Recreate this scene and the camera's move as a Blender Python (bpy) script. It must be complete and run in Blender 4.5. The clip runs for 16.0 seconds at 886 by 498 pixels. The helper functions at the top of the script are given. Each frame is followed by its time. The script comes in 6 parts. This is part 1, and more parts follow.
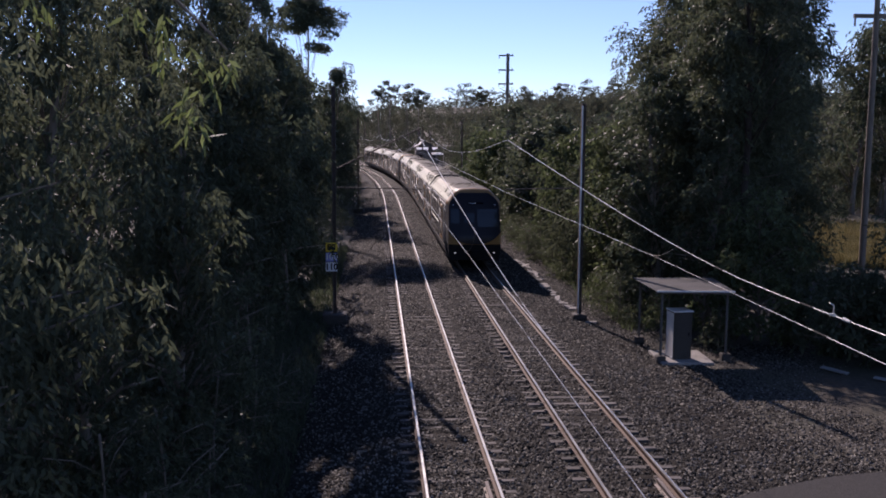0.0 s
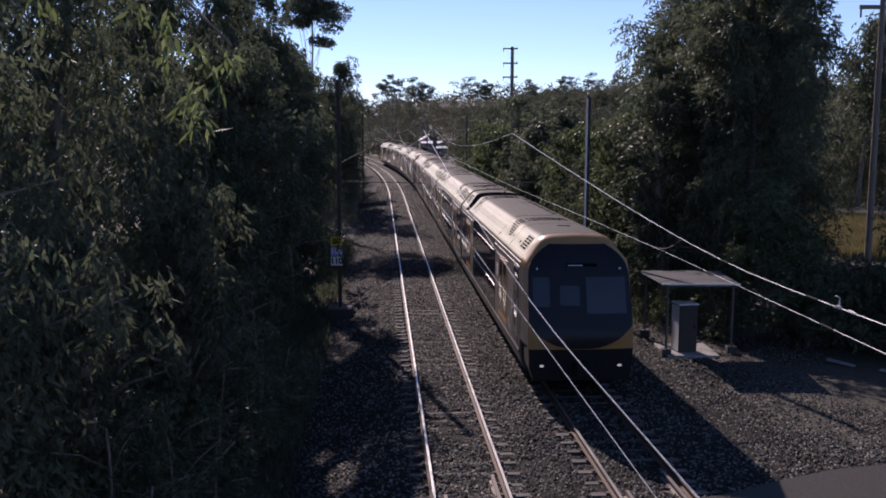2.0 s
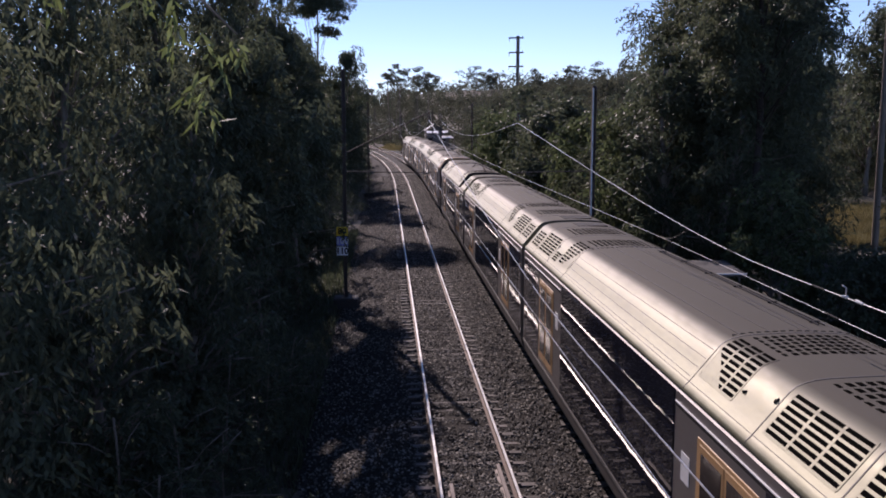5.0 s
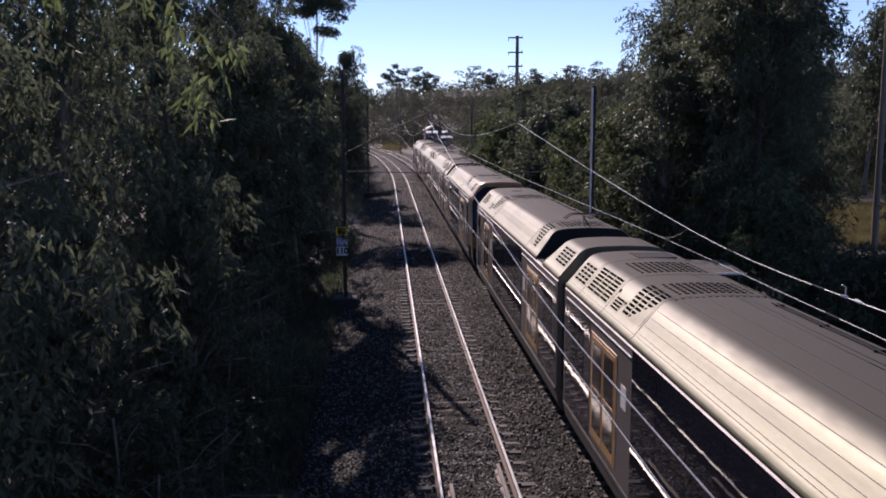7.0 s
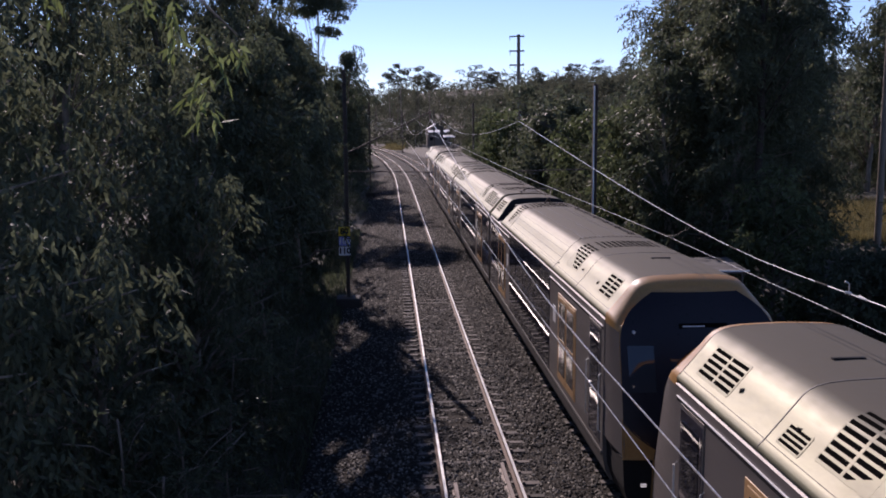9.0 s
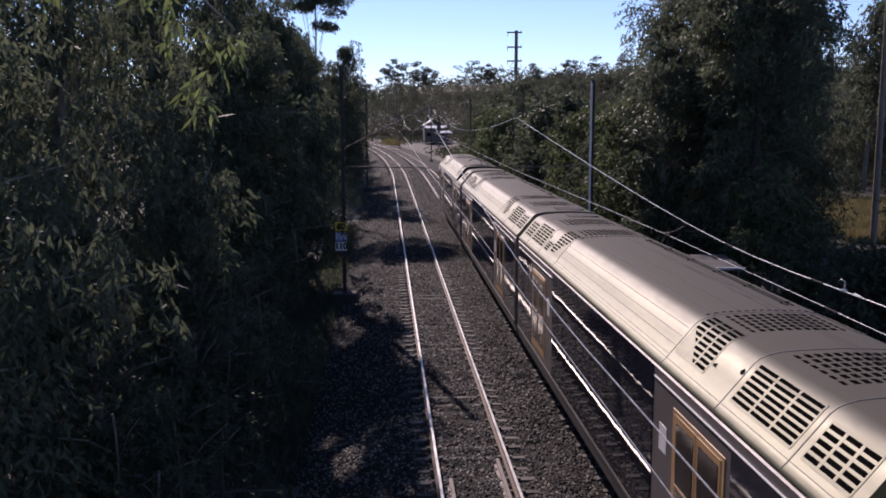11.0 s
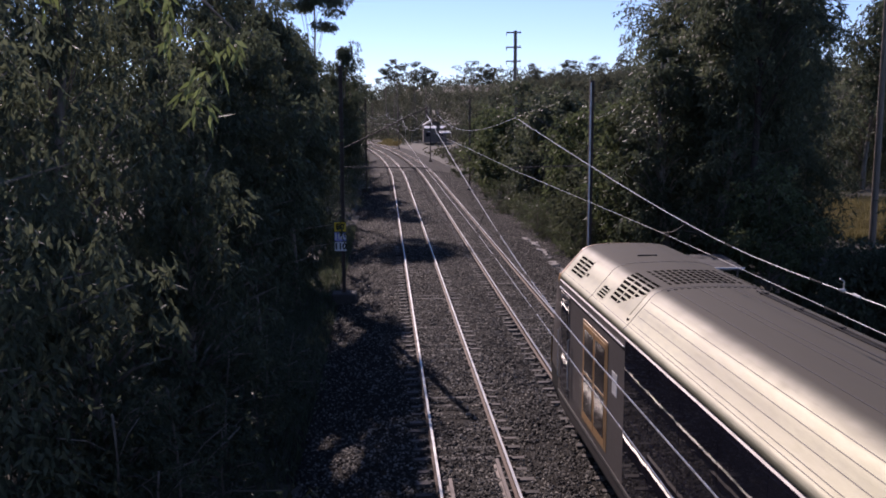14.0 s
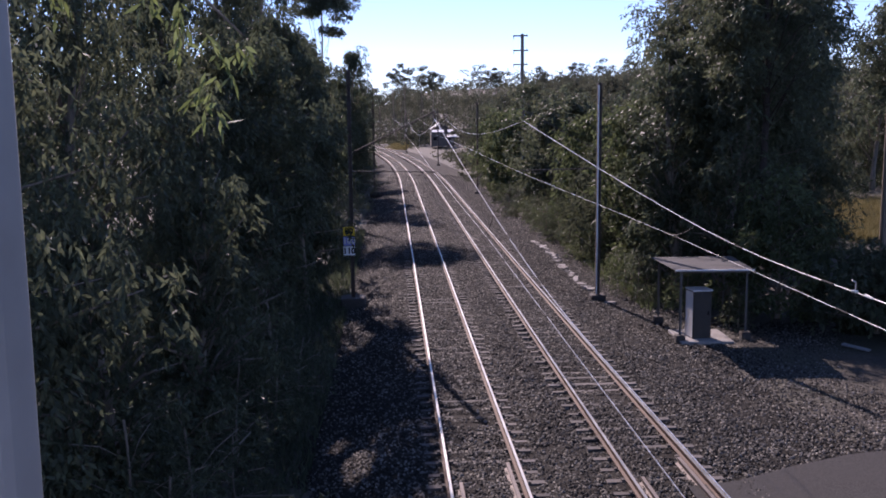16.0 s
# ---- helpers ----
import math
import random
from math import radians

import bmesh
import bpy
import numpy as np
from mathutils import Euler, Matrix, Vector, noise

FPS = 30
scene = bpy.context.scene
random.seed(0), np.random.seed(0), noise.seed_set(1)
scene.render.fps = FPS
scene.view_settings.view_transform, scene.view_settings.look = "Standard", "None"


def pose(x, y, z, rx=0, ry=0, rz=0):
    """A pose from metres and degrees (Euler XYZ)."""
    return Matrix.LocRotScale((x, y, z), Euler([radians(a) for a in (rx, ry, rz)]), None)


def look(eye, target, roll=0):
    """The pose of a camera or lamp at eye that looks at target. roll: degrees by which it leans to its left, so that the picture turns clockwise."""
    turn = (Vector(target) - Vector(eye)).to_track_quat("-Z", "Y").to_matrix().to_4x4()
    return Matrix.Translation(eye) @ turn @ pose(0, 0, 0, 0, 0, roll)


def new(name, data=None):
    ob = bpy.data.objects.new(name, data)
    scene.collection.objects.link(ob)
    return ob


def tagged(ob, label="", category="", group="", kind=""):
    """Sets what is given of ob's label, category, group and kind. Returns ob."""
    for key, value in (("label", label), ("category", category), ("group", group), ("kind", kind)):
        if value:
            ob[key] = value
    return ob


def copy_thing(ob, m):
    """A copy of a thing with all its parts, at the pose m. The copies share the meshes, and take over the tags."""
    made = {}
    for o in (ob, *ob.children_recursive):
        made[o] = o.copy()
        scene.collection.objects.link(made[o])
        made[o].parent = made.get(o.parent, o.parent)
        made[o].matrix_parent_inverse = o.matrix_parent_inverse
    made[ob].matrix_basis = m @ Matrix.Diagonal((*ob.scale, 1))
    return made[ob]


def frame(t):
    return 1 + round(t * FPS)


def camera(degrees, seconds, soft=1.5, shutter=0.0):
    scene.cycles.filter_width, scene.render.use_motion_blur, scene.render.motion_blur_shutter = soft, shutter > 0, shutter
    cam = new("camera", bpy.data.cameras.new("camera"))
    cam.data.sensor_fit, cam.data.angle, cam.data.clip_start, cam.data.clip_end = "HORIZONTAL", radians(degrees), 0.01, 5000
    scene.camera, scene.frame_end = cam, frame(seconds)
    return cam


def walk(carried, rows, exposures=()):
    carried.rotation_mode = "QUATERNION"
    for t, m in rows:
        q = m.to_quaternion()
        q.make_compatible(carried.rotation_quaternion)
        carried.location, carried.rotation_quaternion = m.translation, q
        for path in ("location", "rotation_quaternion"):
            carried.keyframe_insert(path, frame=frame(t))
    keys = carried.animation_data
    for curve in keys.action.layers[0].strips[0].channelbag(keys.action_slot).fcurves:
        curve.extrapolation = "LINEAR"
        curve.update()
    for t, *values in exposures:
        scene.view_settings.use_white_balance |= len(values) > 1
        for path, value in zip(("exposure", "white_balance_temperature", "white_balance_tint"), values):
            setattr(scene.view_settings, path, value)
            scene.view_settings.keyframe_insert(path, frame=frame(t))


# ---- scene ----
# camera on a road bridge over the line, hand-held, nearly still
FOV = 51.51
EYE = (0.0, 0.0, 7.083)
cam = camera(FOV, 16.0, soft=1.8)


def aim(yaw, down, roll, dx=0.0):
    """A camera pose from its yaw to the left, its downward tilt and its roll, in degrees."""
    turn = Euler((0, 0, radians(yaw))).to_matrix() @ Euler((radians(90 - down), 0, 0)).to_matrix() @ Euler((0, 0, radians(roll))).to_matrix()
    return Matrix.Translation((EYE[0] + dx, EYE[1], EYE[2])) @ turn.to_4x4()


# seconds, yaw to the left, tilt down, roll, sidestep
CAMERA_ROWS = [
    (0, -0.906, 6.668, 0.394, 0),
    (0.5, -0.812, 6.622, 0.295, 0),
    (1, -0.625, 6.697, 0.247, 0),
    (1.5, -0.601, 6.908, 0.196, 0),
    (2, -0.593, 7.060, 0.145, 0),
    (2.5, -0.609, 7.154, 0.088, 0),
    (3, -0.587, 7.289, -0.003, 0),
    (3.5, -0.388, 7.475, 0.040, 0),
    (4, -0.261, 7.680, 0.082, 0),
    (6.5, -0.253, 7.697, 0.039, 0),
    (7, -0.267, 7.697, -0.012, 0),
    (7.5, -0.315, 7.677, -0.168, 0),
    (8, -0.422, 7.731, -0.187, 0),
    (8.5, -0.265, 7.792, -0.310, 0),
    (9, -0.097, 7.742, -0.426, 0),
    (11.5, -0.355, 8.036, -0.055, 0),
    (12, -0.378, 7.984, -0.064, 0),
    (12.5, -0.516, 7.955, -0.044, 0),
    (13, -0.575, 7.955, -0.051, 0),
    (13.5, -0.442, 7.978, -0.085, 0),
    (14, -0.361, 7.994, -0.138, 0),
    (14.5, -0.263, 7.969, -0.253, 0),
    (15, -0.155, 7.985, -0.260, 0),
    (15.5, 0.000, 7.923, -0.435, -0.006),
    (16, 0.159, 7.759, -0.601, -0.02),
]
EXPOSURES = [(0, 0.2, 5950, 31), (3, 0.2, 5900, 30), (4, 0.2, 5900, 31), (14.4, 0.22, 5900, 32), (15, 0.4, 5900, 34), (16, 0.65, 5850, 35)]
walk(cam, [(t, aim(*r)) for t, *r in CAMERA_ROWS], EXPOSURES)

# daylight: low sun ahead to the left, clear sky
SUN_LEFT, SUN_UP = 16.5, 29.0
world = bpy.data.worlds.new("sky")
scene.world = world
world.use_nodes = True
sky = world.node_tree.nodes.new("ShaderNodeTexSky")
sky.sky_type = "NISHITA"
sky.sun_disc = False
sky.sun_elevation = radians(SUN_UP)
sky.sun_rotation = radians(360 - SUN_LEFT)
sky.air_density, sky.dust_density, sky.ozone_density = 0.75, 0.0, 2.5
background = world.node_tree.nodes["Background"]
background.inputs["Strength"].default_value = 0.106
world.node_tree.links.new(sky.outputs["Color"], background.inputs["Color"])
sun_data = bpy.data.lights.new("sun", "SUN")
sun_data.energy, sun_data.angle, sun_data.color = 4.6, radians(0.53), (1.0, 0.86, 0.69)
sun = new("sun", sun_data)
sun.matrix_world = look((0, 0, 60), (60 * math.sin(radians(SUN_LEFT)) / math.tan(radians(SUN_UP)), -60 * math.cos(radians(SUN_LEFT)) / math.tan(radians(SUN_UP)), 0))


# ---- materials ----
def material(name, color, rough=0.6, metal=0.0, fine=40.0, coarse=1.2, vary=0.35, stain=0.35, bump=0.15, tint=None, gloss=0.5, per_object=0.0, translucent=0.0, axis=(1, 1, 1), coat=0.0):
    """A surface with a fine grain and broad stains, in metres."""
    m = bpy.data.materials.new(name)
    m.use_nodes = True
    nt = m.node_tree
    n, link = nt.nodes, nt.links.new
    bsdf = n["Principled BSDF"]
    place = n.new("ShaderNodeTexCoord")
    scale = n.new("ShaderNodeMapping")
    scale.inputs["Scale"].default_value = axis
    link(place.outputs["Object"], scale.inputs["Vector"])
    grain = n.new("ShaderNodeTexNoise")
    grain.inputs["Scale"].default_value, grain.inputs["Detail"].default_value = fine, 5
    broad = n.new("ShaderNodeTexNoise")
    broad.inputs["Scale"].default_value, broad.inputs["Detail"].default_value = coarse, 4
    for tex in (grain, broad):
        link(scale.outputs["Vector"], tex.inputs["Vector"])
    dark = [c * (1 - vary) for c in color]
    light = [min(1, c * (1 + vary)) for c in color]
    ramp = n.new("ShaderNodeValToRGB")
    ramp.color_ramp.elements[0].position, ramp.color_ramp.elements[1].position = 0.32, 0.7
    ramp.color_ramp.elements[0].color, ramp.color_ramp.elements[1].color = (*dark, 1), (*light, 1)
    link(grain.outputs["Fac"], ramp.inputs["Fac"])
    wear = n.new("ShaderNodeMapRange")
    wear.inputs["From Min"].default_value, wear.inputs["From Max"].default_value = 0.45, 0.72
    wear.inputs["To Max"].default_value = stain
    link(broad.outputs["Fac"], wear.inputs["Value"])
    mix = n.new("ShaderNodeMix")
    mix.data_type = "RGBA"
    link(wear.outputs["Result"], mix.inputs["Factor"])
    link(ramp.outputs["Color"], mix.inputs[6])
    mix.inputs[7].default_value = (*(tint or [c * 0.5 for c in color]), 1)
    shade = mix.outputs[2]
    if per_object:
        info = n.new("ShaderNodeObjectInfo")
        each = n.new("ShaderNodeMapRange")
        each.inputs["To Min"].default_value, each.inputs["To Max"].default_value = 1 - per_object, 1 + per_object
        link(info.outputs["Random"], each.inputs["Value"])
        hue = n.new("ShaderNodeHueSaturation")
        link(each.outputs["Result"], hue.inputs["Value"])
        link(shade, hue.inputs["Color"])
        shade = hue.outputs["Color"]
    link(shade, bsdf.inputs["Base Color"])
    rgh = n.new("ShaderNodeMapRange")
    rgh.inputs["To Min"].default_value, rgh.inputs["To Max"].default_value = max(0.02, rough - 0.12), min(1, rough + 0.12)
    link(grain.outputs["Fac"], rgh.inputs["Value"])
    link(rgh.outputs["Result"], bsdf.inputs["Roughness"])
    bsdf.inputs["Metallic"].default_value = metal
    bsdf.inputs["Specular IOR Level"].default_value = gloss
    bsdf.inputs["Coat Weight"].default_value = coat
    if bump:
        relief = n.new("ShaderNodeBump")
        relief.inputs["Strength"].default_value, relief.inputs["Distance"].default_value = bump, 0.02
        link(grain.outputs["Fac"], relief.inputs["Height"])
        link(relief.outputs["Normal"], bsdf.inputs["Normal"])
    if translucent:
        thin = n.new("ShaderNodeBsdfTranslucent")
        link(shade, thin.inputs["Color"])
        both = n.new("ShaderNodeMixShader")
        both.inputs["Fac"].default_value = translucent
        link(bsdf.outputs["BSDF"], both.inputs[1])
        link(thin.outputs["BSDF"], both.inputs[2])
        link(both.outputs["Shader"], n["Material Output"].inputs["Surface"])
    return m


def leaf_material(name, color, tip, translucent=0.3, rough=0.42, gloss=0.22, low=0.72):
    """Leaves that differ one from the next."""
    m = bpy.data.materials.new(name)
    m.use_nodes = True
    n, link = m.node_tree.nodes, m.node_tree.links.new
    bsdf = n["Principled BSDF"]
    geo = n.new("ShaderNodeNewGeometry")
    ramp = n.new("ShaderNodeValToRGB")
    ramp.color_ramp.elements[0].color, ramp.color_ramp.elements[1].color = (*[c * low for c in color], 1), (*tip, 1)
    mid = ramp.color_ramp.elements.new(0.6)
    mid.color = (*color, 1)
    link(geo.outputs["Random Per Island"], ramp.inputs["Fac"])
    place = n.new("ShaderNodeTexCoord")
    patch = n.new("ShaderNodeTexNoise")
    patch.inputs["Scale"].default_value = 0.35
    link(place.outputs["Object"], patch.inputs["Vector"])
    each = n.new("ShaderNodeMapRange")
    each.inputs["From Min"].default_value, each.inputs["From Max"].default_value = 0.3, 0.7
    each.inputs["To Min"].default_value, each.inputs["To Max"].default_value = 0.75, 1.2
    link(patch.outputs["Fac"], each.inputs["Value"])
    hue = n.new("ShaderNodeHueSaturation")
    link(each.outputs["Result"], hue.inputs["Value"])
    link(ramp.outputs["Color"], hue.inputs["Color"])
    link(hue.outputs["Color"], bsdf.inputs["Base Color"])
    bsdf.inputs["Roughness"].default_value = rough
    bsdf.inputs["Specular IOR Level"].default_value = gloss
    thin = n.new("ShaderNodeBsdfTranslucent")
    link(hue.outputs["Color"], thin.inputs["Color"])
    both = n.new("ShaderNodeMixShader")
    both.inputs["Fac"].default_value = translucent
    link(bsdf.outputs["BSDF"], both.inputs[1])
    link(thin.outputs["BSDF"], both.inputs[2])
    link(both.outputs["Shader"], n["Material Output"].inputs["Surface"])
    return m


def glass_material(name, color, rough=0.015, gloss=0.5, wave=0.028):
    """Dark glass, slightly wavy so that reflections waver."""
    m = bpy.data.materials.new(name)
    m.use_nodes = True
    n, link = m.node_tree.nodes, m.node_tree.links.new
    bsdf = n["Principled BSDF"]
    bsdf.inputs["Roughness"].default_value = rough
    bsdf.inputs["Specular IOR Level"].default_value = gloss
    place = n.new("ShaderNodeTexCoord")
    film = n.new("ShaderNodeTexNoise")
    film.inputs["Scale"].default_value = 1.4
    link(place.outputs["Object"], film.inputs["Vector"])
    ramp = n.new("ShaderNodeValToRGB")
    ramp.color_ramp.elements[0].color, ramp.color_ramp.elements[1].color = (*color, 1), (*[c * 1.8 for c in color], 1)
    link(film.outputs["Fac"], ramp.inputs["Fac"])
    link(ramp.outputs["Color"], bsdf.inputs["Base Color"])
    ripple = n.new("ShaderNodeTexNoise")
    ripple.inputs["Scale"].default_value, ripple.inputs["Detail"].default_value = 1.6, 1.5
    link(place.outputs["Object"], ripple.inputs["Vector"])
    relief = n.new("ShaderNodeBump")
    relief.inputs["Strength"].default_value, relief.inputs["Distance"].default_value = wave, 0.03
    link(ripple.outputs["Fac"], relief.inputs["Height"])
    link(relief.outputs["Normal"], bsdf.inputs["Normal"])
    return m


BALLAST = material("ballast stone", (0.03, 0.0265, 0.021), 0.95, fine=30, coarse=0.5, vary=0.7, stain=0.5, bump=1.0, tint=(0.024, 0.018, 0.014), gloss=0.1)
STONE = leaf_material("crushed stone", (0.033, 0.0305, 0.025), (0.23, 0.212, 0.178), 0.0, 0.8, low=0.45)
DIRT = material("leaf litter and soil", (0.055, 0.045, 0.03), 0.95, fine=9, coarse=0.25, vary=0.55, stain=0.7, bump=0.8, tint=(0.035, 0.042, 0.018))
RAILTOP = material("polished rail steel", (0.37, 0.36, 0.33), 0.45, 1.0, fine=12, coarse=2, vary=0.12, stain=0.2, bump=0.03, axis=(1, 0.1, 1))
RUST = material("rusty rail steel", (0.12, 0.075, 0.05), 0.8, 0.2, fine=30, coarse=2, vary=0.35, bump=0.3)
GUARD = material("dull guard rail steel", (0.2, 0.165, 0.14), 0.75, 0.3, fine=20, coarse=2, vary=0.25, bump=0.2)
SLEEPER = material("grey weathered timber sleeper", (0.115, 0.1, 0.086), 0.9, fine=25, coarse=2.5, vary=0.3, stain=0.5, bump=0.4, per_object=0.45, axis=(0.3, 1, 1))
STEEL = material("grey painted stainless", (0.125, 0.11, 0.1), 0.5, 0.2, fine=14, coarse=0.8, vary=0.08, stain=0.3, bump=0.03, tint=(0.16, 0.145, 0.125), axis=(1, 0.25, 1))
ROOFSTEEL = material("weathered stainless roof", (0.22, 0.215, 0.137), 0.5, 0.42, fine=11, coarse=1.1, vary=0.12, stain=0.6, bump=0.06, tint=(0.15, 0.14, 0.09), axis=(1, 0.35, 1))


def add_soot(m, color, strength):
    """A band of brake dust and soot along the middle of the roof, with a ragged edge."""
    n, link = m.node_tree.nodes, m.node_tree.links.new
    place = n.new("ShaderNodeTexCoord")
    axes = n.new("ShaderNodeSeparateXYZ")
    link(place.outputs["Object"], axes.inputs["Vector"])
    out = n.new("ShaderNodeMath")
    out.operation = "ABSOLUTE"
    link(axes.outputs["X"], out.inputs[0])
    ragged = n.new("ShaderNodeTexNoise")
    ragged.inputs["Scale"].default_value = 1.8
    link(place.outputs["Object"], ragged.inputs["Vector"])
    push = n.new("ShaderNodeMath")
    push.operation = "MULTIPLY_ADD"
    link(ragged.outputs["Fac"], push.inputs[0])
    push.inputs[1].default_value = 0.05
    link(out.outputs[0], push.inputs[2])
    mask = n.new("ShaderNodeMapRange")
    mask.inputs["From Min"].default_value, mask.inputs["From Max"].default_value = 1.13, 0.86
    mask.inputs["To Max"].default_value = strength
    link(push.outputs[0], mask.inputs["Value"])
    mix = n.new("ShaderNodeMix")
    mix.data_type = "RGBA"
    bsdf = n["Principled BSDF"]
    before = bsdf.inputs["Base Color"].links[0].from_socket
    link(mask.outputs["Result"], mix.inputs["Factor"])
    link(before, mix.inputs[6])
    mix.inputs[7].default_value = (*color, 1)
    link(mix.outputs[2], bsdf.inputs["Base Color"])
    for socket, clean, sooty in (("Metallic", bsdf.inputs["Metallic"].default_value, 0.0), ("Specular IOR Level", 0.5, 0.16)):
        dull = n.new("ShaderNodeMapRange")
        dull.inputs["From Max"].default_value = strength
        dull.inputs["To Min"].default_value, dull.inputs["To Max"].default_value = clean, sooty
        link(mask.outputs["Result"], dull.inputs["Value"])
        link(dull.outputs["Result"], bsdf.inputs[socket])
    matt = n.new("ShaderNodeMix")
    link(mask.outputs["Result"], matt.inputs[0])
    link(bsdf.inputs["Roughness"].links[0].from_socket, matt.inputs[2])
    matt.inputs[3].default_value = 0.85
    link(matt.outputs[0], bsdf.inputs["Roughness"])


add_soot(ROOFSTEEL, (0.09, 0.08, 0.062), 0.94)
CROWN = material("sooty seam metal", (0.1, 0.09, 0.08), 0.65, 0.3, fine=10, coarse=0.6, vary=0.2, stain=0.5, bump=0.05, axis=(1, 0.3, 1))
NAVY = glass_material("dark window band", (0.013, 0.012, 0.017), 0.02, 0.26)
PURPLE = glass_material("dark glossy end panel", (0.03, 0.027, 0.032), 0.05, 0.5, 0.045)
GLASS = glass_material("tinted carriage glass", (0.012, 0.012, 0.016), 0.015, 0.26)
DOORGLASS = glass_material("brown tinted door glass", (0.02, 0.015, 0.013), 0.1, 0.26)
CABGLASS = glass_material("cab windscreen glass", (0.018, 0.023, 0.027), 0.03, 0.5, 0.04)
BLUE = material("dark blue cab paint", (0.012, 0.01, 0.014), 0.32, 0, fine=20, coarse=1.5, vary=0.1, stain=0.3, bump=0.02, gloss=0.24)
YELLOW = material("orange yellow cab paint", (0.34, 0.18, 0.05), 0.45, 0, fine=16, coarse=1.2, vary=0.08, stain=0.35, bump=0.03, tint=(0.34, 0.2, 0.08))
DOORPAINT = material("orange door paint", (0.46, 0.27, 0.11), 0.45, 0, fine=16, coarse=1.5, vary=0.08, stain=0.3, bump=0.03)
BLACK = material("black rubber, grime and well shade", (0.012, 0.0112, 0.011), 0.8, fine=20, coarse=2, vary=0.3, bump=0.2, gloss=0.25)
# Near-black that paints the shade inside roof vents and slots; also colours the display.
NEARBLACK = material("near-black vent shade and display", (0.007, 0.0065, 0.006), 0.95, fine=20, coarse=2, vary=0.3, bump=0.0, gloss=0.0)
UNDER = material("dusty underframe", (0.06, 0.052, 0.045), 0.85, fine=20, coarse=2, vary=0.35, bump=0.3)
WIRE = material("weathered copper wire", (0.7, 0.66, 0.6), 0.35, 0.85, fine=30, coarse=3, vary=0.2, bump=0.05)
MAST = material("galvanised mast steel", (0.11, 0.1, 0.09), 0.6, 0.0, fine=12, coarse=1, vary=0.2, stain=0.4, bump=0.1)
FENCE = material("galvanised fence steel", (0.6, 0.6, 0.58), 0.5, 0.3, fine=20, coarse=2, vary=0.1, stain=0.25, bump=0.03)
POST = material("dull galvanised post", (0.27, 0.27, 0.26), 0.6, 0.2, fine=20, coarse=2, vary=0.12, stain=0.3, bump=0.04)
DARKMAST = material("rusty dark mast", (0.1, 0.08, 0.07), 0.75, 0.3, fine=12, coarse=1, vary=0.25, stain=0.4, bump=0.15)
TIMBER = material("weathered pole timber", (0.2, 0.165, 0.13), 0.9, fine=18, coarse=1, vary=0.3, bump=0.4, axis=(1, 1, 0.1))
PORCELAIN = material("brown porcelain", (0.12, 0.06, 0.04), 0.25, fine=5, coarse=1, vary=0.1, bump=0)
CONCRETE = material("pale concrete", (0.3, 0.28, 0.255), 0.9, fine=20, coarse=1.5, vary=0.2, stain=0.5, bump=0.3)
ASPHALT = material("worn asphalt", (0.07, 0.066, 0.06), 0.95, fine=45, coarse=0.8, vary=0.4, stain=0.4, bump=0.5, tint=(0.075, 0.07, 0.064), gloss=0.1)
SIGNYELLOW = material("yellow sign face", (0.86, 0.6, 0.03), 0.5, fine=20, coarse=3, vary=0.05, stain=0.1, bump=0.01)
SIGNBLUE = material("blue sign face", (0.32, 0.34, 0.72), 0.5, fine=20, coarse=3, vary=0.05, stain=0.2, bump=0.01)
SIGNWHITE = material("white sign face", (0.84, 0.84, 0.82), 0.5, fine=20, coarse=3, vary=0.04, stain=0.2, bump=0.01)
WHITE = material("white painted metal", (0.72, 0.71, 0.68), 0.5, fine=20, coarse=2, vary=0.05, stain=0.25, bump=0.02)
ROOFTIN = material("corrugated iron", (0.11, 0.108, 0.104), 0.9, 0.0, fine=12, coarse=1, vary=0.2, stain=0.5, bump=0.1, gloss=0.12)
CABINET = material("dark grey cabinet paint", (0.062, 0.055, 0.047), 0.6, fine=18, coarse=2, vary=0.1, stain=0.3, bump=0.03, gloss=0.2)
BARK = material("smooth gum bark", (0.2, 0.165, 0.13), 0.85, fine=8, coarse=1.2, vary=0.35, stain=0.5, bump=0.4, tint=(0.1, 0.075, 0.055), axis=(1, 1, 0.25))
LEAF = leaf_material("gum leaves", (0.1, 0.118, 0.07), (0.135, 0.15, 0.085), 0.5, 0.55, 0.32)
LEAFDARK = leaf_material("dark wattle leaves", (0.082, 0.1, 0.06), (0.11, 0.128, 0.072), 0.48, 0.55, 0.32)
LEAFPALE = leaf_material("pale green shrub leaves", (0.1, 0.125, 0.056), (0.145, 0.17, 0.08), 0.5, 0.55, 0.3)
LEAFFAR = leaf_material("distant gum crowns", (0.095, 0.102, 0.07), (0.125, 0.13, 0.086), 0.5, 0.95, 0.06)
LEAFDULL = leaf_material("dull wattle leaves", (0.088, 0.102, 0.064), (0.115, 0.128, 0.076), 0.45, 0.95, 0.06)
BARKDARK = material("dark ironbark", (0.05, 0.04, 0.033), 0.95, fine=8, coarse=1.2, vary=0.4, stain=0.4, bump=0.6, gloss=0.1, axis=(1, 1, 0.25))
LEAFLIT = leaf_material("broad young leaves", (0.13, 0.165, 0.055), (0.17, 0.21, 0.08), 0.55, 0.4, 0.5)
GRASS = leaf_material("dry grass", (0.2, 0.17, 0.07), (0.4, 0.34, 0.15), 0.3, 0.7)


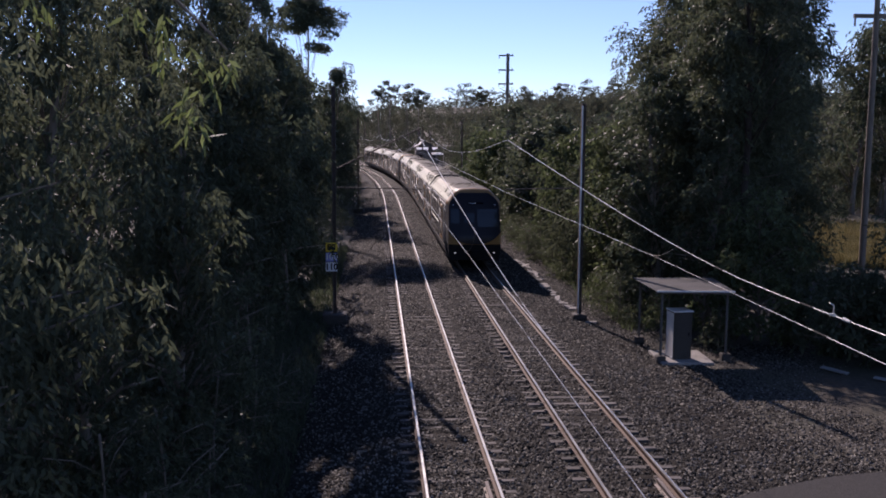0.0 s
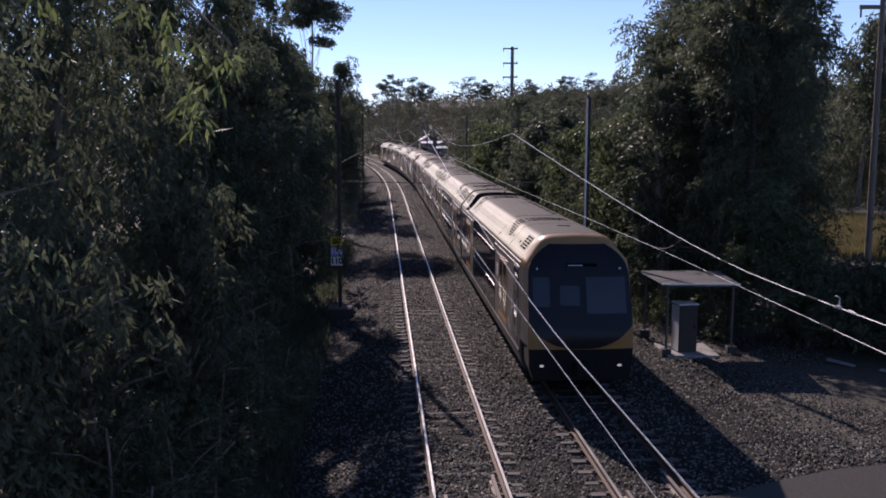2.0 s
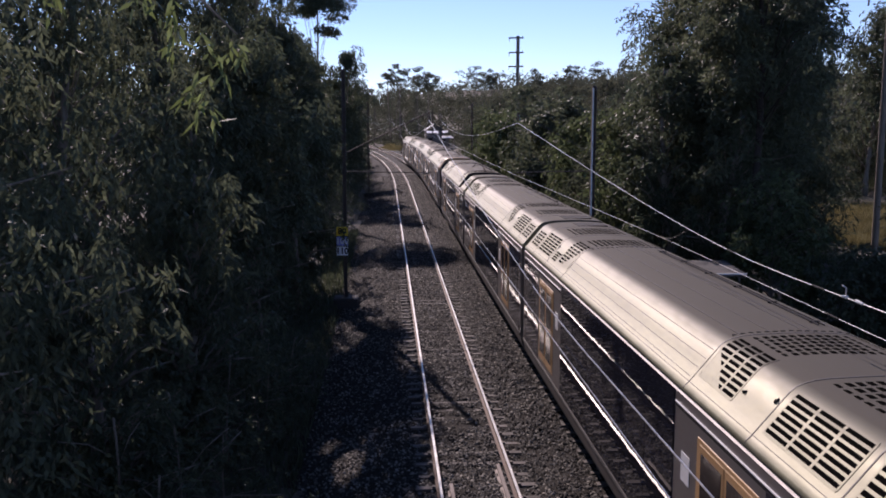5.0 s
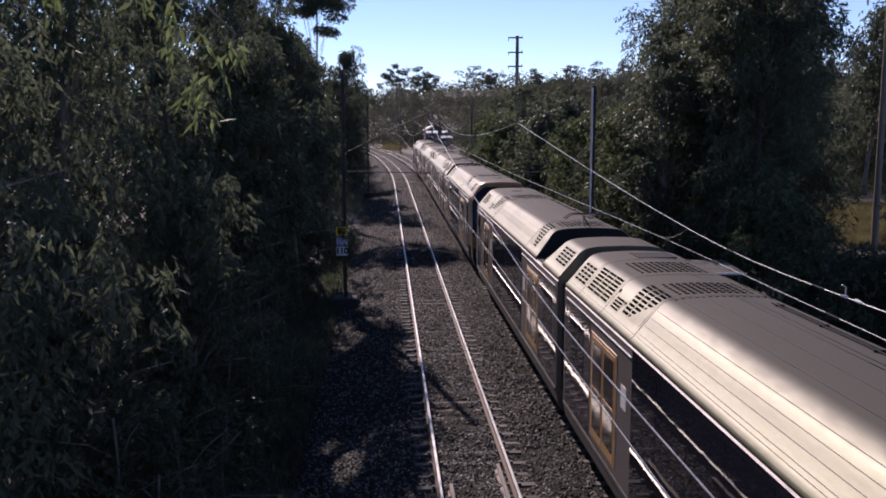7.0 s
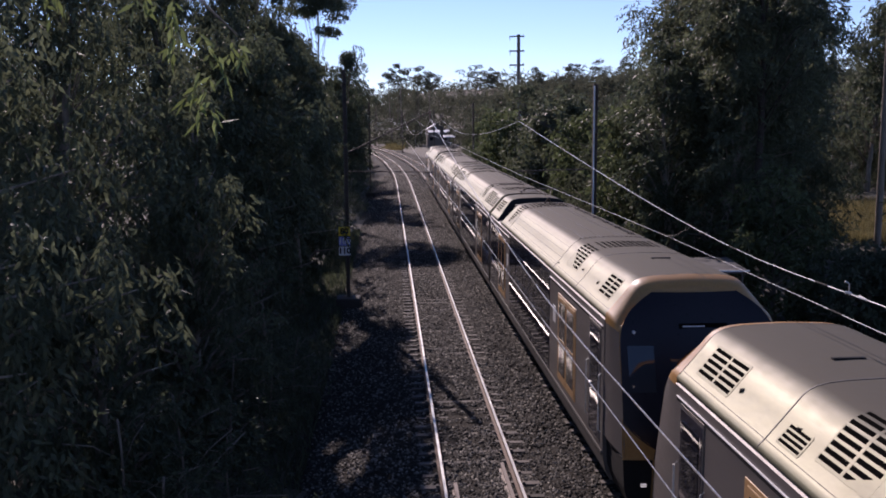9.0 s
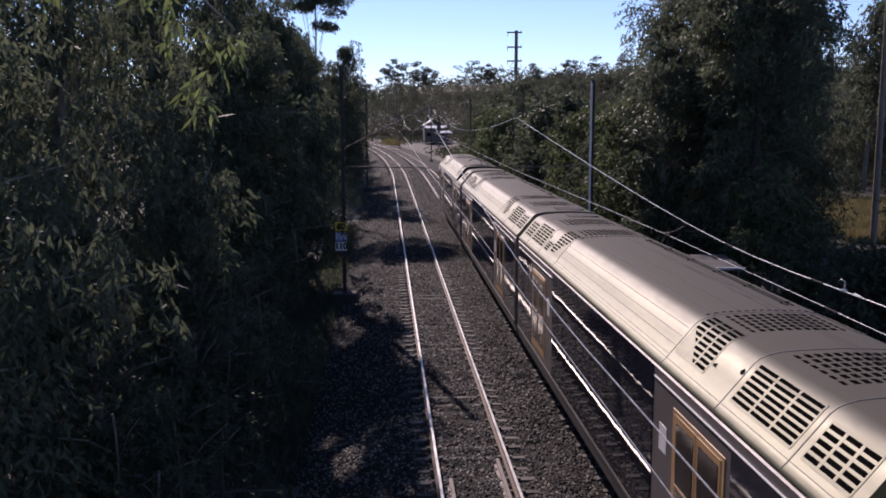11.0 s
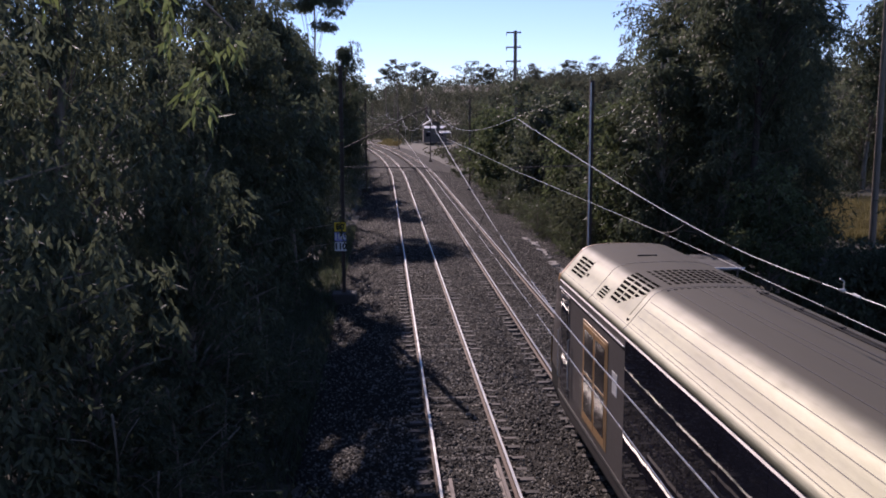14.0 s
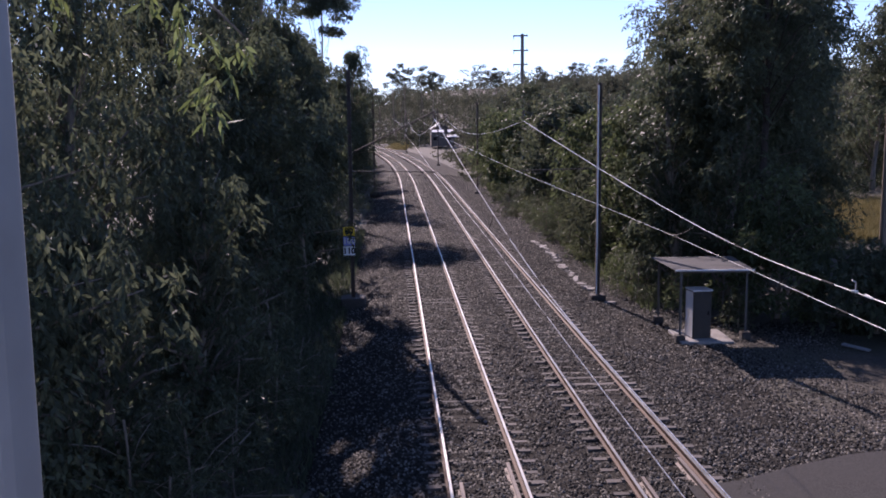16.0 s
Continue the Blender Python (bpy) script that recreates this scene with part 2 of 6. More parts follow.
# ---- mesh helpers ----
def box(bm, x0, x1, y0, y1, z0, z1, bevel=0.0):
    """A box, with its edges taken off where bevel is given."""
    start = len(bm.verts)
    v = [bm.verts.new(p) for p in ((x0, y0, z0), (x1, y0, z0), (x1, y1, z0), (x0, y1, z0), (x0, y0, z1), (x1, y0, z1), (x1, y1, z1), (x0, y1, z1))]
    faces = [bm.faces.new([v[i] for i in f]) for f in ((3, 2, 1, 0), (4, 5, 6, 7), (0, 1, 5, 4), (1, 2, 6, 5), (2, 3, 7, 6), (3, 0, 4, 7))]
    if bevel:
        edges = {e for f in faces for e in f.edges}
        bmesh.ops.bevel(bm, geom=list(edges), offset=bevel, segments=2, affect="EDGES", profile=0.5)
    return start


def prism(bm, outline, y0, y1):
    """A closed outline of (x, z), run along y and capped."""
    a = [bm.verts.new((x, y0, z)) for x, z in outline]
    b = [bm.verts.new((x, y1, z)) for x, z in outline]
    n = len(outline)
    for i in range(n):
        bm.faces.new((a[i], a[(i + 1) % n], b[(i + 1) % n], b[i]))
    bm.faces.new(a[::-1])
    bm.faces.new(b)


def tube(bm, points, radius, sides=8):
    """A round bar through the points; radius may be a list."""
    points = [Vector(p) for p in points]
    radii = radius if isinstance(radius, (list, tuple)) else [radius] * len(points)
    rings = []
    for i, p in enumerate(points):
        ahead = (points[min(i + 1, len(points) - 1)] - points[max(i - 1, 0)]).normalized()
        side = ahead.cross(Vector((0, 0, 1)) if abs(ahead.z) < 0.95 else Vector((1, 0, 0))).normalized()
        up = side.cross(ahead)
        rings.append([bm.verts.new(p + (side * math.cos(a) + up * math.sin(a)) * radii[i]) for a in (2 * math.pi * k / sides for k in range(sides))])
    for r, s in zip(rings, rings[1:]):
        for k in range(sides):
            bm.faces.new((r[k], r[(k + 1) % sides], s[(k + 1) % sides], s[k]))
    bm.faces.new(rings[0][::-1])
    bm.faces.new(rings[-1])


def mesh_of(name, bm, mat, smooth=False):
    bmesh.ops.recalc_face_normals(bm, faces=bm.faces)
    data = bpy.data.meshes.new(name)
    bm.to_mesh(data)
    bm.free()
    data.materials.append(mat)
    if smooth:
        data.shade_smooth()
    return data


def part(name, bm, mat, parent, label="", smooth=False):
    """Links a bmesh as one mesh object under a thing or a part."""
    ob = new(name, mesh_of(name, bm, mat, smooth))
    ob.parent = parent
    return tagged(ob, label)


def thing(name, label, category, group="", kind="", m=None):
    """An empty at a thing's base."""
    ob = new(name)
    ob.empty_display_size = 0.2
    if m is not None:
        ob.matrix_basis = m
    return tagged(ob, label, category, group, kind)


def raw_mesh(name, verts, faces, mat):
    """A mesh from arrays, quick for many small pieces. Faces all have the same number of corners."""
    data = bpy.data.meshes.new(name)
    verts = np.asarray(verts, dtype=np.float32)
    faces = np.asarray(faces, dtype=np.int32)
    data.vertices.add(len(verts))
    data.vertices.foreach_set("co", verts.ravel())
    n, k = faces.shape
    data.loops.add(n * k)
    data.loops.foreach_set("vertex_index", faces.ravel())
    data.polygons.add(n)
    data.polygons.foreach_set("loop_start", np.arange(0, n * k, k, dtype=np.int32))
    data.update(calc_edges=True)
    data.materials.append(mat)
    return data


# ---- the line: straight, then a curve to the left ----
START, SLOPE, BEND, RADIUS, SPACING = 1.789, -0.0581, 97.9, 1000.0, 3.671
UNIT = math.sqrt(1 + SLOPE * SLOPE)
HEAD = math.atan(-SLOPE)


def line(s, off=0.0):
    """The place and the heading (turn to the left, radians) at s metres along the near track, off metres to its right."""
    far = BEND * UNIT
    if s <= far:
        x, y, h = START + SLOPE * s / UNIT, s / UNIT, HEAD
    else:
        a = (s - far) / RADIUS
        x0, y0 = START + SLOPE * BEND, BEND
        x = x0 - RADIUS * (math.cos(HEAD) - math.cos(HEAD + a))
        y = y0 + RADIUS * (math.sin(HEAD + a) - math.sin(HEAD))
        h = HEAD + a
    return x + off * math.cos(h), y + off * math.sin(h), h


def rise(s):
    """The line climbs gently away from the bridge."""
    return 0.0084 * np.logaddexp(0, (np.asarray(s, float) - 28.3) / 6) * 6


def sweep(bm, outline, off, stations, z=0.0):
    """An outline of (across, up) run along the line."""
    rings = []
    for s in stations:
        x, y, h = line(s, off)
        rings.append([bm.verts.new((x + a * math.cos(h), y + a * math.sin(h), z + float(rise(s)) + b)) for a, b in outline])
    n = len(outline)
    for r, q in zip(rings, rings[1:]):
        for i in range(n):
            bm.faces.new((r[i], r[(i + 1) % n], q[(i + 1) % n], q[i]))
    bm.faces.new(rings[0])
    bm.faces.new(rings[-1][::-1])


STATIONS = [*np.linspace(-220, 20, 6), *np.linspace(24, 100, 24), *np.linspace(104, 420, 78)]


# ---- ground ----
def near_line(x, y):
    """Metres to the right of the near track's middle, roughly."""
    bend = np.clip(y - BEND, 0, 260)
    return (x - (START + SLOPE * y - bend * bend / (2 * RADIUS))) / UNIT


def ground_height(x, y):
    d = near_line(x, y)
    wave = 0.12 * np.sin(x * 0.31 + y * 0.17) + 0.1 * np.sin(x * 0.13 - y * 0.23) + 0.05 * np.sin(x * 1.1 + 0.7 * y)
    left = np.clip((-d - 5.0) / 10, 0, 1)
    right = np.clip((d - 12.0) / 25, 0, 1)
    z = -0.5 + rise(np.clip(y, -100, 420)) - 0.3 * ((d > -3.7) & (d < 8.2)) + left * (1.6 + wave * 2) + right * (0.6 + 2 * wave) + wave * 0.25 * np.clip((np.abs(d - 2) - 4) / 4, 0, 1)
    far = np.clip((np.hypot(x, y) - 150) / 400, 0, 1)
    return z + far * far * (14 + 10 * np.clip(x / 200, -0.5, 1)) * np.clip((np.abs(d) - 8) / 40, 0, 1) + 10 * np.clip((y - 330) / 250, 0, 1)


def build_ground():
    xs = np.concatenate([np.linspace(-1500, -120, 14), np.linspace(-100, -20, 20), np.linspace(-18, 30, 65), np.linspace(32, 120, 24), np.linspace(160, 1500, 14)])
    ys = np.concatenate([np.linspace(-600, -40, 12), np.linspace(-30, 80, 90), np.linspace(84, 400, 60), np.linspace(450, 2500, 18)])
    gx, gy = np.meshgrid(xs, ys)
    gz = ground_height(gx, gy)
    verts = np.stack([gx, gy, gz], -1).reshape(-1, 3)
    nx, ny = len(xs), len(ys)
    i = (np.arange(ny - 1)[:, None] * nx + np.arange(nx - 1)[None, :]).ravel()
    data = raw_mesh("ground", verts, np.stack([i, i + 1, i + nx + 1, i + nx], 1), DIRT)
    data.shade_smooth()
    tagged(new("ground", data), "brown soil with leaf litter beside the railway", "ground", kind="structure")


BED = (
    [-4.1, -3.3, -2.2, -1.5, -1.25, -0.9, -0.75, -0.6, 0, 0.6, 0.75, 0.9, 1.2, 1.6, 2.05, 2.4, 2.75, 2.9, 3.05, 3.65, 4.25, 4.4, 4.55, 4.9, 5.4, 6.0, 6.8, 7.8, 8.8],
    [-0.62, -0.5, -0.26, -0.235, -0.225, -0.22, -0.2, -0.172, -0.168, -0.172, -0.2, -0.205, -0.185, -0.17, -0.18, -0.215, -0.22, -0.2, -0.174, -0.17, -0.174, -0.2, -0.22, -0.22, -0.235, -0.34, -0.45, -0.46, -0.62],
)


def build_ballast():
    across, up = BED
    stations = np.concatenate([np.linspace(-200, 5, 20), np.linspace(6, 60, 220), np.linspace(61, 150, 120), np.linspace(152, 470, 80)])
    fine = np.linspace(-4.1, 8.8, 130)
    height = np.interp(fine, across, up)
    verts = []
    for s in stations:
        x, y, h = line(s)
        for a, b in zip(fine, height):
            rough = 0.02 * noise.noise((a * 0.6, s * 0.25, 9)) + 0.028 * noise.noise((a * 3.1, s * 3.1, 0)) + 0.02 * noise.noise((a * 8, s * 8, 3))
            verts.append((x + a * math.cos(h), y + a * math.sin(h), b + rough + float(rise(s))))
    nx = len(fine)
    i = (np.arange(len(stations) - 1)[:, None] * nx + np.arange(nx - 1)[None, :]).ravel()
    data = raw_mesh("ballast_bed", verts, np.stack([i, i + 1, i + nx + 1, i + nx], 1), BALLAST)
    data.shade_smooth()
    bed = tagged(new("ballast_bed", data), "grey crushed stone ballast under two railway tracks", "ballast", kind="structure")
    return bed


def scatter_stones(count, x_range, s_range, size, seed, height_at, name, label):
    """Many loose angular stones lying on the bed."""
    rng = np.random.default_rng(seed)
    a = rng.uniform(*x_range, count)
    u = rng.uniform(0, 1, count)
    s = s_range[0] * (s_range[1] / s_range[0]) ** u
    x = START + SLOPE * s / UNIT + a * math.cos(HEAD)
    y = s / UNIT + a * math.sin(HEAD)
    keep = height_at(a, s) > -9
    a, s, x, y = a[keep], s[keep], x[keep], y[keep]
    z = height_at(a, s) + rise(s)
    n = len(a)
    base = np.array([(1, 0, -0.2), (0, 1, -0.2), (-1, 0, -0.2), (0, -1, -0.2), (0, 0, 0.75)])
    r = rng.uniform(size[0], size[1], n)[:, None, None]
    verts = base[None] * r * rng.uniform(0.6, 1.3, (n, 5, 3)) + np.array([0.0, 0.0, 0.01])
    t = rng.uniform(0, 2 * math.pi, n)
    c, q = np.cos(t)[:, None], np.sin(t)[:, None]
    vx, vy, vz = verts[..., 0], verts[..., 1], verts[..., 2]
    tilt = rng.uniform(-0.6, 0.6, (n, 1))
    vx, vz = vx * np.cos(tilt) - vz * np.sin(tilt), vx * np.sin(tilt) + vz * np.cos(tilt)
    out = np.stack([x[:, None] + vx * c - vy * q, y[:, None] + vx * q + vy * c, z[:, None] + vz], -1).reshape(-1, 3)
    tri = np.array([(0, 1, 4), (1, 2, 4), (2, 3, 4), (3, 0, 4)])
    faces = (np.arange(n)[:, None, None] * 5 + tri[None]).reshape(-1, 3)
    tagged(new(name, raw_mesh(name, out, faces, STONE)), label, "stones", kind="stuff")


SLEEPER_STEP = 0.627


def bed_height(a, s):
    z = np.interp(a, [*BED[0][:-1], 8.4, 13], [*BED[1][:-1], -0.47, -0.47])
    for c in (0, SPACING):
        for r in (-0.753, 0.753):
            z = np.where(np.abs(a - c - r) < 0.1, -10, z)
        # most sleepers are swept clear of stones
        bar = np.abs((s - 4.0) / SLEEPER_STEP - np.round((s - 4.0) / SLEEPER_STEP)) * SLEEPER_STEP
        patchy = np.sin(s * 0.9 + c) + np.sin(s * 0.37 + a * 1.3) > np.where(np.abs(a - c) < 0.66, np.where((c > 1) & (s < 27), 0.1, 1.0), -0.5)
        z = np.where((np.abs(a - c) < 1.2) & (bar < 0.125) & patchy, -10, z)
    return z + 0.008


RAIL = [(-0.07, -0.16), (0.07, -0.16), (0.07, -0.145), (0.012, -0.12), (0.012, -0.045), (0.036, -0.035), (0.036, -0.005), (-0.036, -0.005), (-0.036, -0.035), (-0.012, -0.045), (-0.012, -0.12), (-0.07, -0.145)]
RAILHEAD = [(-0.03, -0.007), (0.03, -0.007), (0.026, 0.0), (-0.026, 0.0)]


def build_track(off, label):
    track = thing("railway_track", label, "railway track", group="tracks", kind="structure")
    for side in (-0.7525, 0.7525):
        bm = bmesh.new()
        sweep(bm, RAIL, off + side, STATIONS)
        rail = part("rail", bm, RUST, track, "rusty steel rail with a polished head")
        bm = bmesh.new()
        sweep(bm, RAILHEAD, off + side, STATIONS)
        part("running_surface", bm, RAILTOP, rail, "polished bright steel")
    for side, first in ((-0.53, 17.6), (0.53, 18.6)):
        bm = bmesh.new()
        sweep(bm, [(a, b - 0.01) for a, b in RAIL], off + side, [-30, 0, 10, first - 1.2, first])
        part("guard_rail", bm, GUARD, track, "dull brown guard rail inside the running rail")
    return track


def build_sleepers(track, off):
    """Sleepers, half buried in stone, with a clip plate at each rail."""
    def sleeper_mesh(seed):
        rnd = random.Random(seed)
        bm = bmesh.new()
        w, l = 0.092 + rnd.uniform(-0.012, 0.015), 1.19 + rnd.uniform(-0.04, 0.05)
        skew = rnd.uniform(-0.015, 0.015)
        v = [bm.verts.new(p) for p in ((-l, -w, -0.3), (l, -w + skew, -0.3), (l, w + skew, -0.3), (-l, w, -0.3), (-l + 0.01, -w + 0.012, -0.165), (l - 0.01, -w + 0.012 + skew, -0.165), (l - 0.01, w - 0.012 + skew, -0.165), (-l + 0.01, w - 0.012, -0.165))]
        for f in ((4, 5, 6, 7), (0, 1, 5, 4), (1, 2, 6, 5), (2, 3, 7, 6), (3, 0, 4, 7)):
            bm.faces.new([v[i] for i in f])
        for x in (-0.87, -0.635, 0.635, 0.87):
            box(bm, x - 0.035, x + 0.035, -0.05, 0.05, -0.17, -0.13)
        return mesh_of("sleeper", bm, SLEEPER)
    shapes = [sleeper_mesh(k) for k in range(6)]
    rnd = random.Random(int(off * 10) + 3)
    s, count = 4.0, 0
    while count < 300:
        x, y, h = line(s, off)
        ob = new("sleeper", shapes[rnd.randrange(6)])
        ob.matrix_basis = pose(x, y, float(rise(s)) + rnd.uniform(-0.02, 0.008), rnd.uniform(-0.5, 0.5), rnd.uniform(-0.4, 0.4), math.degrees(h) + rnd.uniform(-1.2, 1.2))
        ob.parent = track
        s += SLEEPER_STEP
        count += 1
    bm = bmesh.new()
    while s < 300:
        x, y, h = line(s, off)
        start = len(bm.verts)
        box(bm, -1.25, 1.25, -0.12, 0.12, -0.3, -0.17)
        bm.verts.ensure_lookup_table()
        bmesh.ops.transform(bm, matrix=pose(x, y, float(rise(s)), 0, 0, math.degrees(h)), verts=bm.verts[start:])
        s += SLEEPER_STEP
    tagged(part("far_sleepers", bm, SLEEPER, track), kind="stuff")


# ---- train ----
SIDE, EAVE, TOP = 1.515, 3.56, 4.325
ROOFLINE = [(1.5, EAVE - 0.02), (1.505, EAVE + 0.02), (1.49, EAVE + 0.055), (1.44, EAVE + 0.1), (1.23, EAVE + 0.35), (1.02, EAVE + 0.6), (0.955, EAVE + 0.655), (0.87, EAVE + 0.695), (0.75, EAVE + 0.725), (0.58, EAVE + 0.745), (0.3, TOP - 0.008), (0, TOP)]
HALFBODY = [(1.36, 0.42), (1.46, 0.62), (SIDE, 0.95), (SIDE, EAVE - 0.06), (1.47, EAVE - 0.02)]


def mirror(half):
    return [(x, z) for x, z in half] + [(-x, z) for x, z in half[::-1] if x > 0]


ROUND = [(1.02, EAVE + 0.6), (0.955, EAVE + 0.655), (0.87, EAVE + 0.695), (0.75, EAVE + 0.725), (0.58, EAVE + 0.745), (0.3, TOP - 0.008)]


def slope_at(v):
    """A point on the roof's slope, v from the eave (0) to the crown (1) and on over its rounded edge, and the way out from it."""
    a, b = Vector((1.44, EAVE + 0.1)), Vector(ROUND[0])
    run = (v - 1) * (b - a).length
    if run > 0:
        for p, q in zip(ROUND, ROUND[1:]):
            a, b = Vector(p), Vector(q)
            if run <= (b - a).length:
                break
            run -= (b - a).length
        d = (b - a).normalized()
        return a + d * run, Vector((d.y, -d.x))
    d = (b - a).normalized()
    return a.lerp(b, v), Vector((d.y, -d.x))


def slab_on_slope(bm, side, y0, y1, v0, v1, low, high):
    """A thin plate on the slope, from low to high above it, bent over the crown's edge where it reaches that far."""
    cuts = [v0, *(v for v in (0.999, 1.13, 1.27, 1.45) if v0 + 0.01 < v < v1 - 0.01), v1]
    lower, upper = [], []
    for v in cuts:
        p, out = slope_at(v)
        lower.append((side * (p + out * low).x, (p + out * low).y))
        upper.append((side * (p + out * high).x, (p + out * high).y))
    prism(bm, lower + upper[::-1], y0, y1)


def grille(parent, y0, y1, v0, v1, columns, rows):
    """Louvred roof vents on both slopes: a near-black sheet paints the shaded slots between bright bars."""
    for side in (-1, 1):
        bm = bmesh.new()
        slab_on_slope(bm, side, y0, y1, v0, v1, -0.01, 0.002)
        vent = part("roof_vent", bm, NEARBLACK, parent, "near-black sheet painted as the shade in a louvre opening")
        bm = bmesh.new()
        for k in range(columns + 1):
            w = 0.05 if 0 < k < columns else 0.03
            y = y0 + (y1 - y0) * k / columns
            slab_on_slope(bm, side, y - w / 2, y + w / 2, v0, v1, -0.01, 0.005)
        step = (v1 - v0) / rows
        for k in range(rows + 1):
            v = v0 + step * k
            slab_on_slope(bm, side, y0, y1, max(v - step * 0.2, 0.0), v + step * 0.2, -0.01, 0.0045 + 0.001 * (k % 2))
        part("louvre_frame", bm, ROOFSTEEL, vent)
        # Flush plate cut to the sunlit wedge of the baffle behind the louvres.
        if rows > 7:
            inner, outer = (y0, y1) if abs(y0) < abs(y1) else (y1, y0)
            bm = bmesh.new()
            corners = [(inner, v0), (inner, 0.97), (inner + (outer - inner) * 0.3, 0.66), (inner + (outer - inner) * 0.62, v0)]
            verts = []
            for y, v in corners:
                p, out = slope_at(v)
                q = p + out * 0.0036
                verts.append(bm.verts.new((side * q.x, y, q.y)))
            bm.faces.new(verts if side > 0 else verts[::-1])
            part("lit_baffle_plate", bm, ROOFSTEEL, vent, "flush plate shaped as the sunlit part of a slanted baffle")


def smooth_prism(name, outline, y0, y1, mat, parent, label, slant=0.0, start_slant=0.0):
    """A run of an outline along y with rounded shading and crisp ends; the slants lean its ends back with height."""
    bm = bmesh.new()
    def at_end(z):
        return y1 - slant * max(0.0, z - EAVE) / 0.8
    def at_start(z):
        return y0 + start_slant * max(0.0, z - EAVE) / 0.8
    a = [bm.verts.new((x, at_start(z), z)) for x, z in outline]
    b = [bm.verts.new((x, at_end(z), z)) for x, z in outline]
    n = len(outline)
    for i in range(n):
        bm.faces.new((a[i], a[(i + 1) % n], b[(i + 1) % n], b[i])).smooth = True
    bm.faces.new([bm.verts.new((x, at_start(z), z)) for x, z in outline][::-1])
    bm.faces.new([bm.verts.new((x, at_end(z), z)) for x, z in outline])
    return part(name, bm, mat, parent, label)


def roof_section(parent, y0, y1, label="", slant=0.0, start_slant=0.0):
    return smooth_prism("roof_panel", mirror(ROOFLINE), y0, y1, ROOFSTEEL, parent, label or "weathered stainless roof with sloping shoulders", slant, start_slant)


def roof_ribs(parent, y0, y1, side_of=-1):
    bm = bmesh.new()
    for side in (-1, 1):
        for v in (0.14, 0.38, 0.62, 0.86):
            slab_on_slope(bm, side, y0, y1, v - 0.007, v + 0.007, -0.004, 0.003)
    part("roof_rib", bm, CROWN, parent, "dark lengthwise roof seams")
    bm = bmesh.new()
    for x in (-0.72, -0.3, -0.18, 0.3, 0.72):
        z = crown_z(x)
        box(bm, x - 0.006, x + 0.006, y0, y1, z - 0.02, z + 0.005)
    part("crown_rib", bm, CROWN, parent, "ribbed crown seams")
    bm = bmesh.new()
    for x in (0.64 * side_of, 0.55 * side_of):
        z = crown_z(x) + 0.02
        tube(bm, [(x, y0 + 0.6, z), (x - 0.02, (y0 + y1) / 2, z), (x, y1 - 0.4, z)], 0.011, 6)
    for k in range(6):
        y = y0 + 0.8 + (y1 - y0 - 1.4) * k / 5
        a, b = sorted((0.67 * side_of, 0.52 * side_of))
        box(bm, a, b, y - 0.015, y + 0.015, crown_z(0.6) - 0.01, crown_z(0.6) + 0.034, 0.004)
    part("roof_conduit", bm, BLACK, parent, "pair of dark conduits with saddles")
    for y in (y0 + 0.04, y1 - 0.04):
        bm = bmesh.new()
        for x in np.linspace(-0.78, 0.78, 15):
            box(bm, x - 0.03, x + 0.03, y - 0.012, y + 0.012, crown_z(x) - 0.02, crown_z(x) + 0.008)
        tagged(part("stud_row", bm, BLACK, parent), "row of small dark studs across the roof", kind="stuff")


def eave_seam(parent, y0, y1):
    """A thin dark seam above the bright rounded eave, and lifting lugs on the slope."""
    for side in (-1, 1):
        bm = bmesh.new()
        slab_on_slope(bm, side, y0, y1, 0.035, 0.048, -0.004, 0.003)
        part("eave_seam", bm, CROWN, parent, "dark seam along the eave")


def lifting_lug(parent, y, v, turn):
    for side in (-1, 1):
        p, out = slope_at(v)
        bm = bmesh.new()
        box(bm, -0.018, 0.018, -0.04, 0.04, -0.01, 0.012, 0.004)
        tube(bm, [(0, -0.03, 0.008), (0.01, 0.0, 0.03), (0, 0.03, 0.008)], 0.008, 6)
        lean = math.degrees(math.atan2(out.x, out.y))
        bmesh.ops.transform(bm, matrix=pose(side * p.x, y, p.y, 0, side * lean, 0) @ pose(0, 0, 0, 0, 0, turn), verts=bm.verts)
        part("lifting_lug", bm, BLACK, parent, "small dark lifting lug")


def crown_z(x):
    return float(np.interp(abs(x), [0, 0.3, 0.58, 0.75, 0.87], [TOP, TOP - 0.008, EAVE + 0.745, EAVE + 0.725, EAVE + 0.695]))


def roof_mesh_panel(parent, y0, y1):
    """A field of small near-black plates on the crown beside the vents, coloured as shaded slots."""
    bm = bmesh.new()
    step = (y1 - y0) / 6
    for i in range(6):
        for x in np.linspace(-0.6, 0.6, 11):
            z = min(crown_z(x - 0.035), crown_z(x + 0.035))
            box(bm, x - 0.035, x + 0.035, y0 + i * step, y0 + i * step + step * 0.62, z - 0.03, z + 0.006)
    tagged(part("crown_grating", bm, NEARBLACK, parent), "field of near-black plates painted as shaded slots in the roof crown", kind="stuff")


def roof_hatch(parent, y0, y1):
    bm = bmesh.new()
    box(bm, -0.62, 0.2, y0, y1, TOP - 0.06, TOP + 0.008, 0.004)
    part("roof_hatch", bm, BLACK, parent, "dark flat roof hatch")


